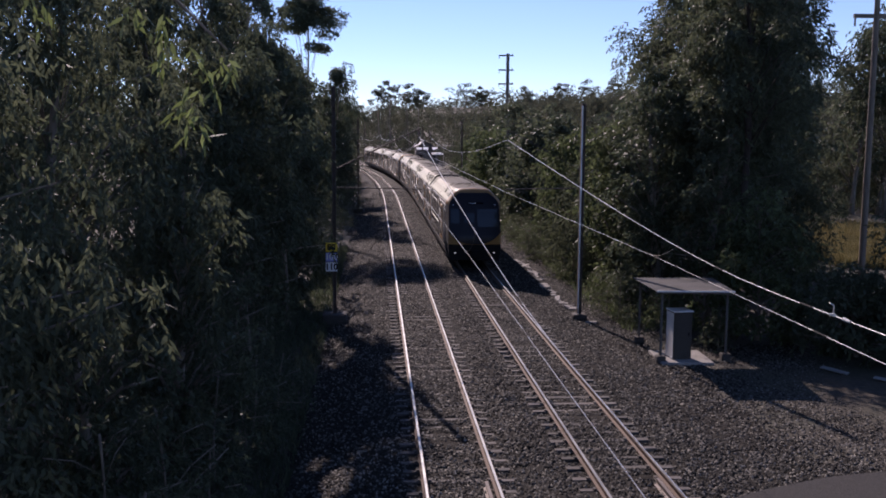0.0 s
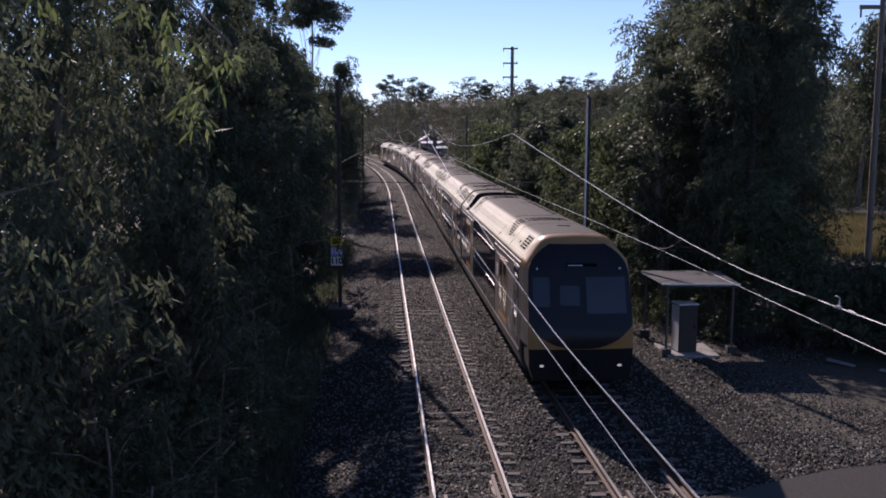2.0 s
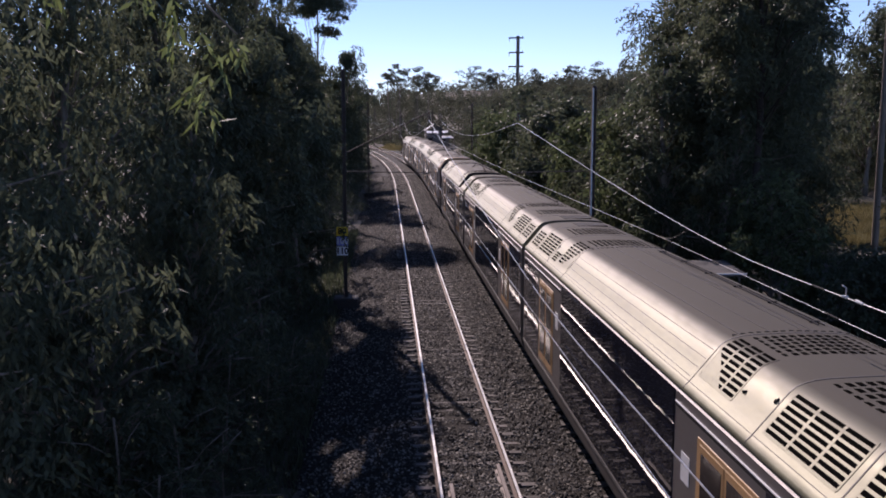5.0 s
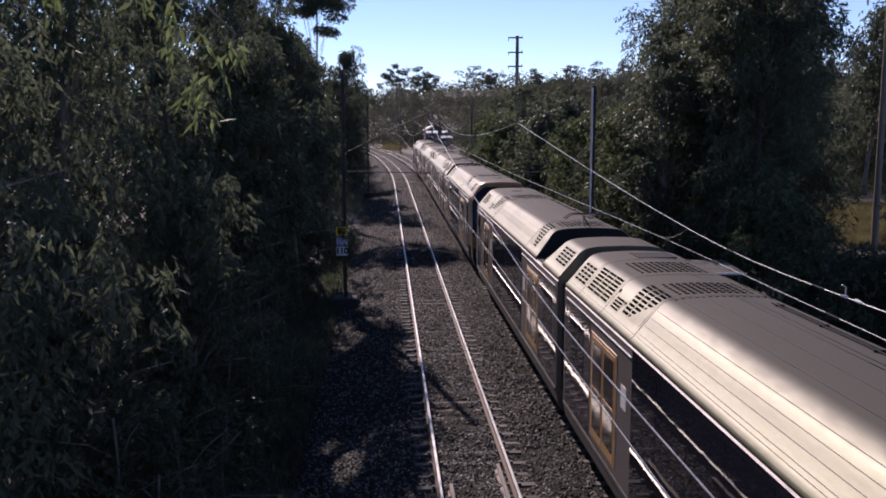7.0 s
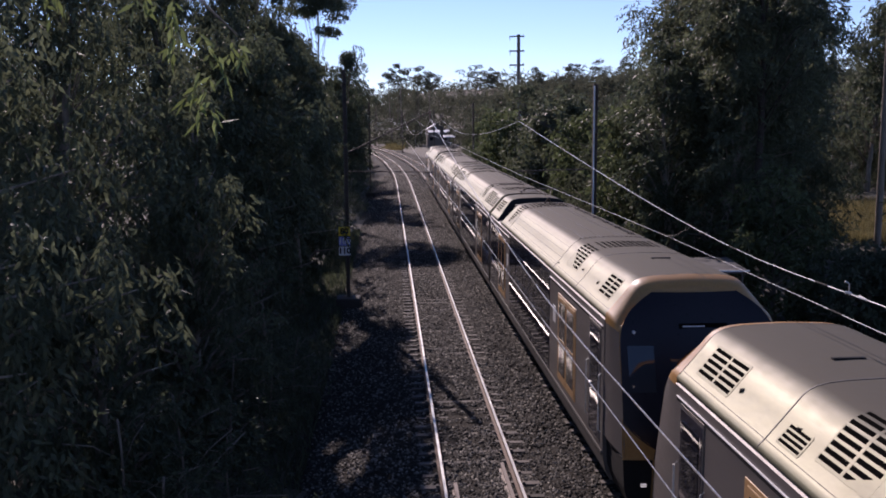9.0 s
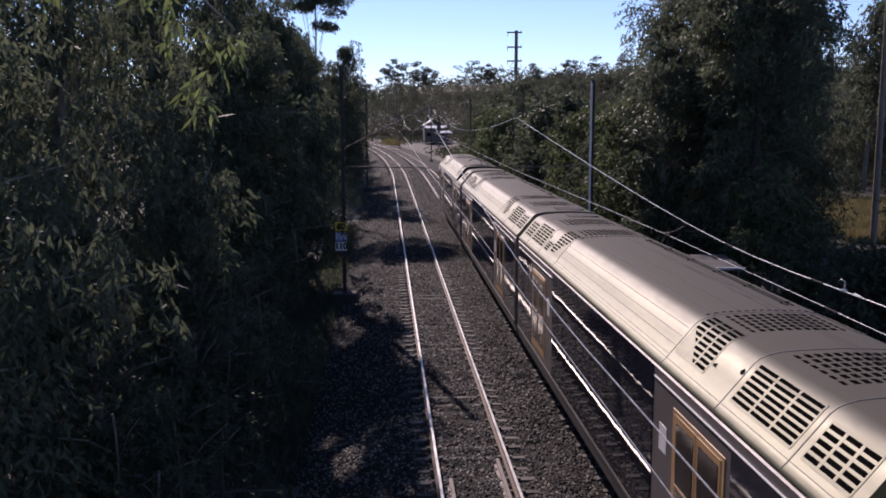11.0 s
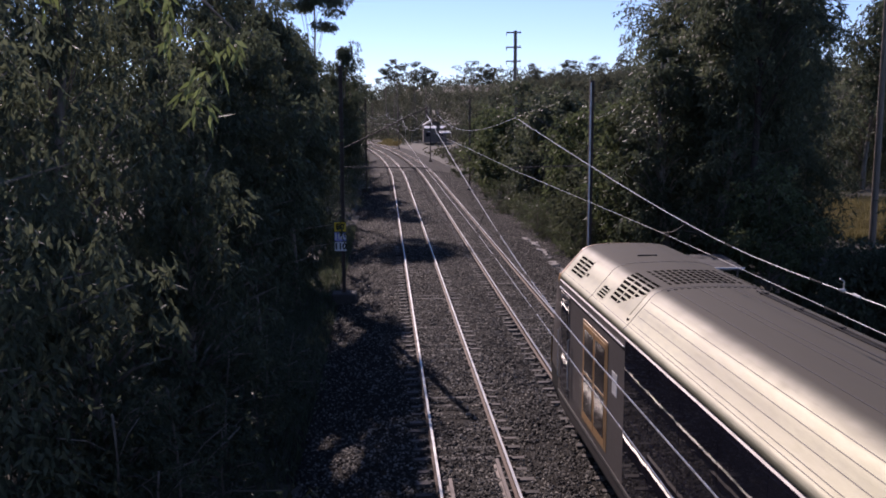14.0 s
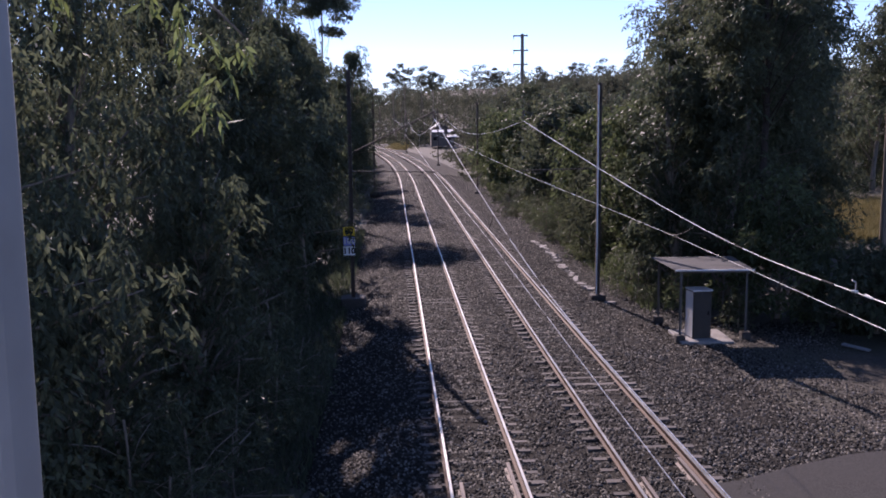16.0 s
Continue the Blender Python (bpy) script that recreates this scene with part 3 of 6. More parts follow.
def side_door(parent, side, y, w=0.88):
    """A pair of sliding leaves with tall windows in a painted frame."""
    x0, x1 = sorted((side * (SIDE - 0.03), side * (SIDE + 0.012)))
    bm = bmesh.new()
    box(bm, x0, x1, y - w - 0.09, y + w + 0.09, 1.12, 3.16, 0.012)
    frame_ob = part("door_frame", bm, DOORPAINT, parent, "orange door surround")
    for k in (-1, 1):
        c = y + k * w / 2
        bm = bmesh.new()
        a0, a1 = sorted((side * (SIDE - 0.02), side * (SIDE + 0.02)))
        box(bm, a0, a1, c - w / 2 + 0.01, c + w / 2 - 0.01, 1.16, 3.1, 0.015)
        leaf = part("door_leaf", bm, DOORPAINT, frame_ob, "orange sliding door leaf")
        bm = bmesh.new()
        a0, a1 = sorted((side * (SIDE + 0.005), side * (SIDE + 0.026)))
        box(bm, a0, a1, c - w / 2 + 0.085, c + w / 2 - 0.085, 1.32, 3.0, 0.01)
        part("door_window", bm, DOORGLASS, frame_ob, "tall dark brown door glass")
        bm = bmesh.new()
        a0, a1 = sorted((side * (SIDE + 0.01), side * (SIDE + 0.03)))
        box(bm, a0, a1, c - w / 2 + 0.08, c + w / 2 - 0.08, 2.1, 2.145, 0.005)
        part("window_bar", bm, DOORPAINT, frame_ob)


def end_panel(parent, side, y0, y1):
    """The glossy dark side panel between a carriage end and its doors, with a window in it."""
    a0, a1 = sorted((side * (SIDE - 0.01), side * (SIDE + 0.007)))
    bm = bmesh.new()
    box(bm, a0, a1, y0, y1, 1.0, 3.3)
    panel = part("end_panel", bm, PURPLE, parent, "glossy dark side panel beside the doors")
    a0, a1 = sorted((side * (SIDE + 0.002), side * (SIDE + 0.011)))
    bm = bmesh.new()
    box(bm, a0, a1, y0 + 0.55, y1 - 0.55, 2.0, 3.05)
    part("window_pane", bm, GLASS, panel)


def cab_door(parent, side, y0, y1):
    """The driver's door: a dark panel with a drop window, a frame and grab rails."""
    def across(a, b):
        return sorted((side * (SIDE + a), side * (SIDE + b)))
    bm = bmesh.new()
    box(bm, *across(-0.01, 0.012), y0 - 0.05, y1 + 0.05, 1.05, 3.3, 0.006)
    door = part("cab_door", bm, STEEL, parent, "grey framed driver's door")
    bm = bmesh.new()
    box(bm, *across(0.0, 0.018), y0, y1, 1.1, 3.24, 0.004)
    part("door_panel", bm, PURPLE, door, "glossy dark door panel")
    bm = bmesh.new()
    box(bm, *across(0.01, 0.024), y0 + 0.1, y1 - 0.1, 2.2, 3.1, 0.006)
    part("door_window", bm, GLASS, door, "dark door window")
    for y in (y0 - 0.12, y1 + 0.12):
        bm = bmesh.new()
        x = side * (SIDE + 0.05)
        tube(bm, [(side * SIDE, y, 1.3), (x, y, 1.34), (x, y, 2.4), (side * SIDE, y, 2.44)], 0.014, 6)
        part("grab_rail", bm, FENCE, door, "bright grab rail")
    bm = bmesh.new()
    box(bm, *across(0.012, 0.045), y0 + 0.06, y0 + 0.18, 2.0, 2.05, 0.005)
    part("door_handle", bm, FENCE, door, "bright lever handle")


def window_strip(parent, side, y0, y1, z0, z1, panes):
    """A strip of flush dark panes with slim posts between."""
    a0, a1 = sorted((side * (SIDE - 0.01), side * (SIDE + 0.008)))
    bm = bmesh.new()
    box(bm, a0, a1, y0, y1, z0, z1)
    band = part("window_band", bm, NAVY, parent, "glossy near-black window band")
    step = (y1 - y0) / panes
    a0, a1 = sorted((side * (SIDE + 0.002), side * (SIDE + 0.011)))
    for k in range(panes):
        bm = bmesh.new()
        box(bm, a0, a1, y0 + k * step + 0.03, y0 + (k + 1) * step - 0.03, z0 + 0.06, z1 - 0.06)
        part("window_pane", bm, GLASS, band)


def bogie(parent, y):
    bm = bmesh.new()
    for x in (-1.0, 1.0):
        box(bm, x - 0.07, x + 0.07, y - 1.6, y + 1.6, 0.42, 0.66, 0.02)
        for dy in (-1.2, 1.2):
            box(bm, x - 0.12, x + 0.12, y + dy - 0.17, y + dy + 0.17, 0.3, 0.62, 0.02)
    box(bm, -0.95, 0.95, y - 0.25, y + 0.25, 0.4, 0.75, 0.02)
    ob = part("bogie", bm, UNDER, parent, "dusty dark bogie frame")
    for dy in (-1.2, 1.2):
        for x in (-0.7525, 0.7525):
            bm = bmesh.new()
            tube(bm, [(x - 0.065, y + dy, 0.46), (x + 0.065, y + dy, 0.46)], 0.459, 20)
            part("wheel", bm, UNDER, ob, "steel wheel")


def pantograph(parent, y, sign):
    bm = bmesh.new()
    box(bm, -0.5, 0.5, y - 0.45, y + 0.45, EAVE + 0.02, EAVE + 0.12, 0.01)
    base = part("pantograph_base", bm, UNDER, parent, "dark pantograph base in the roof well")
    bm = bmesh.new()
    knee = (0, y + sign * 1.5, TOP + 0.22)
    tube(bm, [(-0.35, y, EAVE + 0.12), knee], 0.022)
    tube(bm, [(0.35, y, EAVE + 0.12), knee], 0.022)
    tube(bm, [knee, (-0.3, y + sign * 0.2, TOP + 0.42)], 0.015)
    tube(bm, [knee, (0.3, y + sign * 0.2, TOP + 0.42)], 0.015)
    part("pantograph_arm", bm, DARKMAST, base, "folded thin steel arms")
    bm = bmesh.new()
    for dy in (-0.12, 0.12):
        tube(bm, [(-0.8, y + sign * 0.2 + dy, TOP + 0.3), (-0.6, y + sign * 0.2 + dy, TOP + 0.43), (0.6, y + sign * 0.2 + dy, TOP + 0.43), (0.8, y + sign * 0.2 + dy, TOP + 0.3)], 0.013)
    part("pantograph_head", bm, DARKMAST, base, "collector strips with bent horns")


def car_body(parent, y0, y1):
    bm = bmesh.new()
    prism(bm, mirror(HALFBODY), y0, y1)
    part("body", bm, STEEL, parent, "grey stainless carriage side and floor")
    bm = bmesh.new()
    for k in range(5):
        a = y0 + 4.9 + k * (y1 - y0 - 9.8) / 5
        box(bm, -1.2, 1.2, a + 0.1, a + (y1 - y0 - 9.8) / 5 - 0.1, 0.25, 0.6, 0.03)
    part("underframe_box", bm, UNDER, parent, "dusty equipment boxes under the floor")
    bm = bmesh.new()
    for side in (-1, 1):
        a0, a1 = sorted((side * (SIDE - 0.02), side * (SIDE + 0.02)))
        box(bm, a0, a1, y0 + 0.05, y1 - 0.05, 0.9, 0.98, 0.008)
    part("sill_rail", bm, UNDER, parent, "dusty lower sill")


def gutter(parent, y0, y1):
    for side in (-1, 1):
        bm = bmesh.new()
        a0, a1 = sorted((side * (SIDE - 0.01), side * (SIDE + 0.022)))
        box(bm, a0, a1, y0, y1, EAVE - 0.212, EAVE - 0.192, 0.004)
        part("rain_gutter", bm, WHITE, parent, "bright metal rain gutter")
        bm = bmesh.new()
        a0, a1 = sorted((side * (SIDE - 0.01), side * (SIDE + 0.006)))
        box(bm, a0, a1, y0, y1, EAVE - 0.27, EAVE - 0.222)
        part("door_track", bm, BLACK, parent, "black door track slot")


def inner_end(parent, y, way):
    """A carriage end with a gangway door and black gaiter."""
    bm = bmesh.new()
    a, b = sorted((y, y + way * 0.025))
    prism(bm, [(1.4, 0.95), (1.4, EAVE - 0.1), (-1.4, EAVE - 0.1), (-1.4, 0.95)], a, b)
    part("end_wall", bm, UNDER, parent, "dark grimy carriage end")
    bm = bmesh.new()
    a, b = sorted((y, y + way * 0.27))
    box(bm, -0.55, 0.55, a, b, 0.9, 3.1, 0.04)
    part("gangway", bm, BLACK, parent, "black rubber gangway")


def vestibule_marks(parent, y, side):
    """A small round badge and a notice beside the doors."""
    a0, a1 = sorted((side * (SIDE - 0.01), side * (SIDE + 0.006)))
    bm = bmesh.new()
    box(bm, a0, a1, y - 0.17, y + 0.17, 2.35, 2.75, 0.004)
    part("notice", bm, WHITE, parent, "small pale notice")


def roof_joint(parent, y):
    bm = bmesh.new()
    prism(bm, mirror([(x, z + 0.006) for x, z in ROOFLINE]), y - 0.01, y + 0.01)
    part("roof_joint", bm, CROWN, parent, "dark joint between roof panels")


def build_motor_car(m):
    """A double-deck carriage without a cab; its length runs along y, the floor over the rails at z = 0."""
    car = thing("train_carriage", "double-deck stainless train carriage with orange doors, on the far track", "train carriage", "train carriages", m=m)
    h = 9.72
    car_body(car, -h, h)
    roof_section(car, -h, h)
    roof_ribs(car, -h + 5.42, h - 5.42)
    eave_seam(car, -h, h)
    for way in (-1, 1):
        def at(a, b):
            return sorted((way * (h - a), way * (h - b)))
        grille(car, *at(0.2, 1.16), 0.2, 0.92, 3, 5)
        grille(car, *at(1.42, 3.06), 0.2, 1.08, 3, 7)
        if way < 0:
            grille(car, *at(3.36, 3.88), 0.2, 0.6, 1, 4)
        grille(car, *at(4.1, 5.24), 0.28, 1.45, 3, 9)
        roof_mesh_panel(car, *at(4.15, 5.2))
        roof_mesh_panel(car, *at(1.7, 3.0))
        roof_hatch(car, *at(0.35, 1.1))
        for y in (1.29, 3.2, 5.34):
            roof_joint(car, way * (h - y))
        gutter(car, *at(0.3, 5.55))
        lifting_lug(car, way * (h - 3.98), 0.55, 20)
        lifting_lug(car, way * (h - 3.28), 0.75, 70)
        inner_end(car, way * h, way)
        for side in (-1, 1):
            side_door(car, side, way * (h - 3.68))
            end_panel(car, side, *at(0.12, 2.55))
            vestibule_marks(car, way * (h - 5.1), side)
        bogie(car, way * 6.9)
    for side in (-1, 1):
        window_strip(car, side, -h + 5.6, h - 5.6, 2.3, 3.5, 6)
        window_strip(car, side, -h + 5.6, h - 5.6, 1.0, 2.3, 6)
    return car


def cab_front(parent, y):
    """The driver's end: a yellow surround with a thick rounded visor, a dark face with a curved lower edge and raked windscreens."""
    def rake(z):
        return y + 0.4 + 0.86 * max(0.0, min(1.0, (EAVE + 0.5 - z) / 2.4)) ** 0.9
    def half_width(z):
        return float(np.interp(z, [0.5, 1.3, EAVE - 0.02, EAVE + 0.055, EAVE + 0.1, EAVE + 0.6, EAVE + 0.655, EAVE + 0.695, EAVE + 0.725, EAVE + 0.745, TOP], [1.44, 1.5, 1.5, 1.49, 1.44, 1.02, 0.955, 0.87, 0.75, 0.58, 0.0]))
    def inner_half(z):
        over = max(0.0, (z - 3.15) / (EAVE + 0.64 - 3.15))
        return float(np.interp(z, [1.3, 3.15], [1.45, 1.4])) * max(0.3, 1 - over**2.4) ** 0.5
    def dip(x):
        return 1.3 + 0.62 * abs(x / 1.42) ** 2.6
    levels = [1.32, 1.6, 2.0, 2.4, 2.8, 3.2, EAVE - 0.1, EAVE, EAVE + 0.06, EAVE + 0.1, EAVE + 0.3, EAVE + 0.48, EAVE + 0.6, EAVE + 0.655, EAVE + 0.695, EAVE + 0.725, EAVE + 0.745, TOP]
    # side returns and visor, rolled over from the roof to the face
    bm = bmesh.new()
    rings = []
    for t in (0.0, 0.25, 0.45, 0.62, 0.76, 0.88, 1.0):
        turn = t * math.pi / 2
        ring = []
        for z in levels:
            high = max(0.0, min(1.0, (z - EAVE + 0.2) / 0.5))
            depth = y - 0.02 + (rake(z) - y + 0.02) * (math.sin(turn) * high + t * (1 - high))
            ring.append((half_width(z) * (1.004 - (0.05 + 0.07 * high) * (1 - math.cos(turn))), depth, z + 0.003 - 0.25 * high * (1 - math.cos(turn))))
        ring = ring + [(-x, d, z) for x, d, z in ring[-2::-1]]
        rings.append([bm.verts.new(p) for p in ring])
    inner = []
    for z in levels:
        low = max(z, 1.32)
        top = min(low, EAVE + 0.5)
        w = min(half_width(z) * 0.955 - 0.05, inner_half(top))
        inner.append((w, rake(top) - 0.0, top))
    inner = inner + [(-x, d, z) for x, d, z in inner[-2::-1]]
    rings.append([bm.verts.new(p) for p in inner])
    places = [[v.co.copy() for v in r] for r in rings]
    bm.free()
    eave = levels.index(EAVE - 0.1)
    def is_return(j, i):
        return j < 6 and (i < eave or i >= 2 * len(levels) - 2 - eave)
    half = len(levels) - 1
    for name, mat, label, want, way in (("cab_surround", YELLOW, "orange-yellow cab surround with a rounded visor", False, 0), ("cab_side", STEEL, "grey side return of the cab", True, 1), ("cab_side", STEEL, "grey side return of the cab", True, -1)):
        bm = bmesh.new()
        grid = [[bm.verts.new(p) for p in r] for r in places]
        for j, (r, q) in enumerate(zip(grid, grid[1:])):
            for i in range(len(r) - 1):
                if is_return(j, i) == want and (way == 0 or (i < half) == (way > 0)):
                    bm.faces.new((r[i], r[i + 1], q[i + 1], q[i]))
        bmesh.ops.delete(bm, geom=[v for v in bm.verts if not v.link_faces], context="VERTS")
        part(name, bm, mat, parent, label, smooth=True)
    # the lower band under the curved edge of the face
    bm = bmesh.new()
    lower = []
    for x in np.linspace(-1.46, 1.46, 25):
        bulge = 0.1 * (1 - (x / 1.46) ** 2)
        top = dip(x)
        lower.append((bm.verts.new((x, rake(1.28) + bulge - 0.02, 1.28)), bm.verts.new((x, rake(top) + bulge + 0.004, top + 0.02))))
    for p, q in zip(lower, lower[1:]):
        bm.faces.new((p[0], q[0], q[1], p[1]))
    part("lower_band", bm, YELLOW, parent, "orange-yellow band under the dark cab face", smooth=True)
    bm = bmesh.new()
    grid = []
    for v in np.linspace(0, 1, 16):
        row = []
        for u in np.linspace(-1, 1, 19):
            z = dip(u * 1.42) * (1 - v) + (EAVE + 0.52) * v
            w = inner_half(z) + 0.01
            row.append(bm.verts.new((w * u, rake(z) + 0.012 + 0.1 * (1 - u * u), z)))
        grid.append(row)
    for r, q in zip(grid, grid[1:]):
        for i in range(len(r) - 1):
            bm.faces.new((r[i], r[i + 1], q[i + 1], q[i]))
    part("cab_face", bm, BLUE, parent, "dark blue raked cab front", smooth=True)
    for x0, x1, z0, z1 in ((-1.28, -0.16, 2.24, 3.2), (0.02, 0.56, 2.46, 2.98), (0.84, 1.3, 2.42, 3.2)):
        bm = bmesh.new()
        rows = []
        for z in np.linspace(z0, z1, 6):
            rows.append([bm.verts.new((x, rake(z) + 0.03 + 0.1 * (1 - (x / 1.41) ** 2), z)) for x in np.linspace(x0, x1, 6)])
        for r, q in zip(rows, rows[1:]):
            for i in range(5):
                bm.faces.new((r[i], r[i + 1], q[i + 1], q[i]))
        part("windscreen", bm, CABGLASS, parent, "cab windscreen glass", smooth=True)
    bm = bmesh.new()
    d = rake(3.52) + 0.11
    box(bm, -0.5, 0.36, d - 0.02, d + 0.012, 3.47, 3.56, 0.005)
    board = part("destination_board", bm, NEARBLACK, parent, "dark destination display over the windscreens")
    bm = bmesh.new()
    box(bm, -0.1, 0.3, d + 0.006, d + 0.016, 3.505, 3.525)
    part("display_bar", bm, SIGNWHITE, board, "faint pale line of unreadable text")
    for x in (-1.16, 1.16):
        bm = bmesh.new()
        d = rake(3.42) + 0.05
        tube(bm, [(x, d - 0.03, 3.42), (x, d + 0.02, 3.42)], [0.035, 0.028], 10)
        part("marker_light", bm, WHITE, parent, "small unlit upper marker lamp")
    bm = bmesh.new()
    prism(bm, [(-1.3, 0.4), (1.3, 0.4), (1.42, 0.75), (1.45, 1.3), (-1.45, 1.3), (-1.42, 0.75)], y - 0.1, rake(1.1) - 0.02)
    part("apron", bm, BLACK, parent, "black lower apron")
    bm = bmesh.new()
    box(bm, -0.22, 0.22, rake(1.1) - 0.1, rake(1.1) + 0.5, 0.62, 0.95, 0.04)
    part("coupler", bm, BLACK, parent, "black automatic coupler")
    for x in (-1.08, 1.08):
        bm = bmesh.new()
        box(bm, x - 0.05, x + 0.05, rake(1.1) - 0.06, rake(1.1) + 0.02, 0.78, 0.84, 0.01)
        part("marker_light", bm, LAMPGLASS, parent, "small lit marker lamp")


def build_cab_car(m, leading):
    """A double-deck carriage with a cab at its +y end and a pantograph well near the other."""
    car = thing("train_carriage", "double-deck stainless train carriage with yellow cab end and roof well", "train carriage", "train carriages", m=m)
    back, front = -9.72 if leading else -9.38, 9.05
    car_body(car, back, front)
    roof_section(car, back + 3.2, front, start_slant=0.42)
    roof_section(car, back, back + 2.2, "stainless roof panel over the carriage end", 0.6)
    # Black on the well's end walls paints their shade as well as grime.
    bm = bmesh.new()
    bm.faces.new([bm.verts.new((x * 0.985, back + 2.206 - 0.6 * max(0.0, z - 0.01 - EAVE) / 0.8, z - 0.012)) for x, z in mirror(ROOFLINE)])
    part("well_end_plate", bm, BLACK, car, "end plate of the roof well, black for shade and grime")
    bm = bmesh.new()
    bm.faces.new([bm.verts.new((x * 0.985, back + 3.194 + 0.42 * max(0.0, z - 0.01 - EAVE) / 0.8, z - 0.012)) for x, z in mirror(ROOFLINE)])
    part("well_bulkhead", bm, BLACK, car, "bulkhead of the roof well, black for shade and grime")
    bm = bmesh.new()
    box(bm, -1.42, 1.42, back + 2.1, back + 3.6, EAVE - 0.1, EAVE + 0.005)
    part("well_floor", bm, BLACK, car, "dark sunken roof well")
    for x in (-0.72, 0.72):
        bm = bmesh.new()
        box(bm, x - 0.12, x + 0.12, back + 2.02, back + 2.34, EAVE - 0.02, EAVE + 0.56, 0.02)
        part("well_box", bm, UNDER, car, "dusty equipment box in the roof well")
        bm = bmesh.new()
        y = back + 2.9
        tube(bm, [(x * 1.7, y, EAVE - 0.02), (x * 1.7, y, EAVE + 0.06)], [0.05, 0.035], 10)
        part("insulator", bm, SIGNWHITE, car, "small white insulator on the well floor")
    roof_ribs(car, back + 5.3, front - 5.55, -1 if leading else 1)
    eave_seam(car, back + 3.4, front)
    for y, v, turn in ((front - 3.2, 0.5, 20), (front - 1.7, 0.45, 60), (front - 5.3, 0.16, 10)):
        lifting_lug(car, y, v, turn)
    bm = bmesh.new()
    box(bm, -0.3, 0.1, front - 2.0, front - 1.94, TOP - 0.03, TOP + 0.018, 0.006)
    part("roof_cleat", bm, BLACK, car, "small dark cleat on the crown")
    grille(car, back + 0.22, back + 1.4, 0.26, 0.97, 3, 5)
    grille(car, back + 4.1, back + 5.1, 0.16, 1.42, 3, 9)
    roof_mesh_panel(car, back + 3.95, back + 5.1)
    if leading:
        grille(car, front - 1.35, front - 0.45, 0.25, 0.95, 2, 5)
        grille(car, front - 4.72, front - 3.6, 0.34, 1.42, 3, 8)
        roof_mesh_panel(car, front - 4.7, front - 3.7)
    else:
        grille(car, front - 1.5, front - 0.4, 0.2, 0.9, 2, 5)
        grille(car, front - 3.5, front - 3.0, 0.14, 0.52, 1, 4)
        grille(car, front - 5.2, front - 3.75, 0.3, 1.42, 3, 8)
        roof_mesh_panel(car, front - 5.15, front - 3.7)
    for y in (front - 2.8, front - 5.45, back + 5.2):
        roof_joint(car, y)
    gutter(car, front - 5.65, front - 0.1)
    gutter(car, back + 0.3, back + 5.55)
    inner_end(car, back, -1)
    pantograph(car, back + 2.85, 1)
    for side in (-1, 1):
        side_door(car, side, back + 3.6)
        side_door(car, side, front - 3.55, 0.92)
        end_panel(car, side, back + 0.12, back + 2.55)
        cab_door(car, side, front - 1.15, front - 0.3)
        window_strip(car, side, back + 5.6, front - 5.7, 2.3, 3.5, 5)
        window_strip(car, side, back + 5.6, front - 5.7, 1.0, 2.3, 5)
        vestibule_marks(car, front - 5.05, side)
        vestibule_marks(car, back + 5.1, side)
    cab_front(car, front)
    bogie(car, -6.9)
    bogie(car, 6.6)
    return car


LAMPGLASS = bpy.data.materials.new("headlight lens")
LAMPGLASS.use_nodes = True
LAMPGLASS.node_tree.nodes["Principled BSDF"].inputs["Base Color"].default_value = (0.3, 0.28, 0.25, 1)
LAMPGLASS.node_tree.nodes["Principled BSDF"].inputs["Emission Color"].default_value = (1, 0.93, 0.8, 1)
LAMPGLASS.node_tree.nodes["Principled BSDF"].inputs["Emission Strength"].default_value = 0.3

# where the lead cab's eave is along the line, second by second
LEAD_T = [0, 1, 2, 2.5, 3, 4, 6.5, 7.1, 9, 10.5, 12, 13.3, 14.5, 16]
LEAD_S = [51.2, 38.4, 25.4, 18.95, 12.5, -0.4, -32.4, -40.5, -66.1, -87.05, -109.6, -129.32, -148.3, -172.6]
# the middle of each carriage behind the lead eave, and whether it faces back
PITCH, NOSE = 20.0, 3.7
CARS = []


def lay_out_train():
    gap = 19.3
    spots = []
    for first in (0.0, 2 * gap + 2 * PITCH + NOSE):
        spots += [(first + 9.3, "cab", False), (first + gap + PITCH / 2, "motor", False), (first + gap + PITCH * 1.5, "motor", False), (first + 2 * gap + 2 * PITCH - 9.3, "cab", True)]
    built = {}
    for behind, sort, turned in spots:
        key = (sort, turned and sort == "cab")
        if key in built:
            car = copy_thing(built[key], pose(0, 0, 0))
        else:
            car = built[key] = build_cab_car(pose(0, 0, 0), not turned) if sort == "cab" else build_motor_car(pose(0, 0, 0))
        CARS.append((car, behind, turned))
    tagged(CARS[0][0], "leading double-deck carriage with yellow-framed dark blue cab front")
    tagged(CARS[3][0], "double-deck carriage whose cab is coupled to the second unit")
    tagged(CARS[4][0], "double-deck carriage whose cab is coupled to the first unit")
    tagged(CARS[7][0], "last double-deck carriage with yellow cab at the tail")


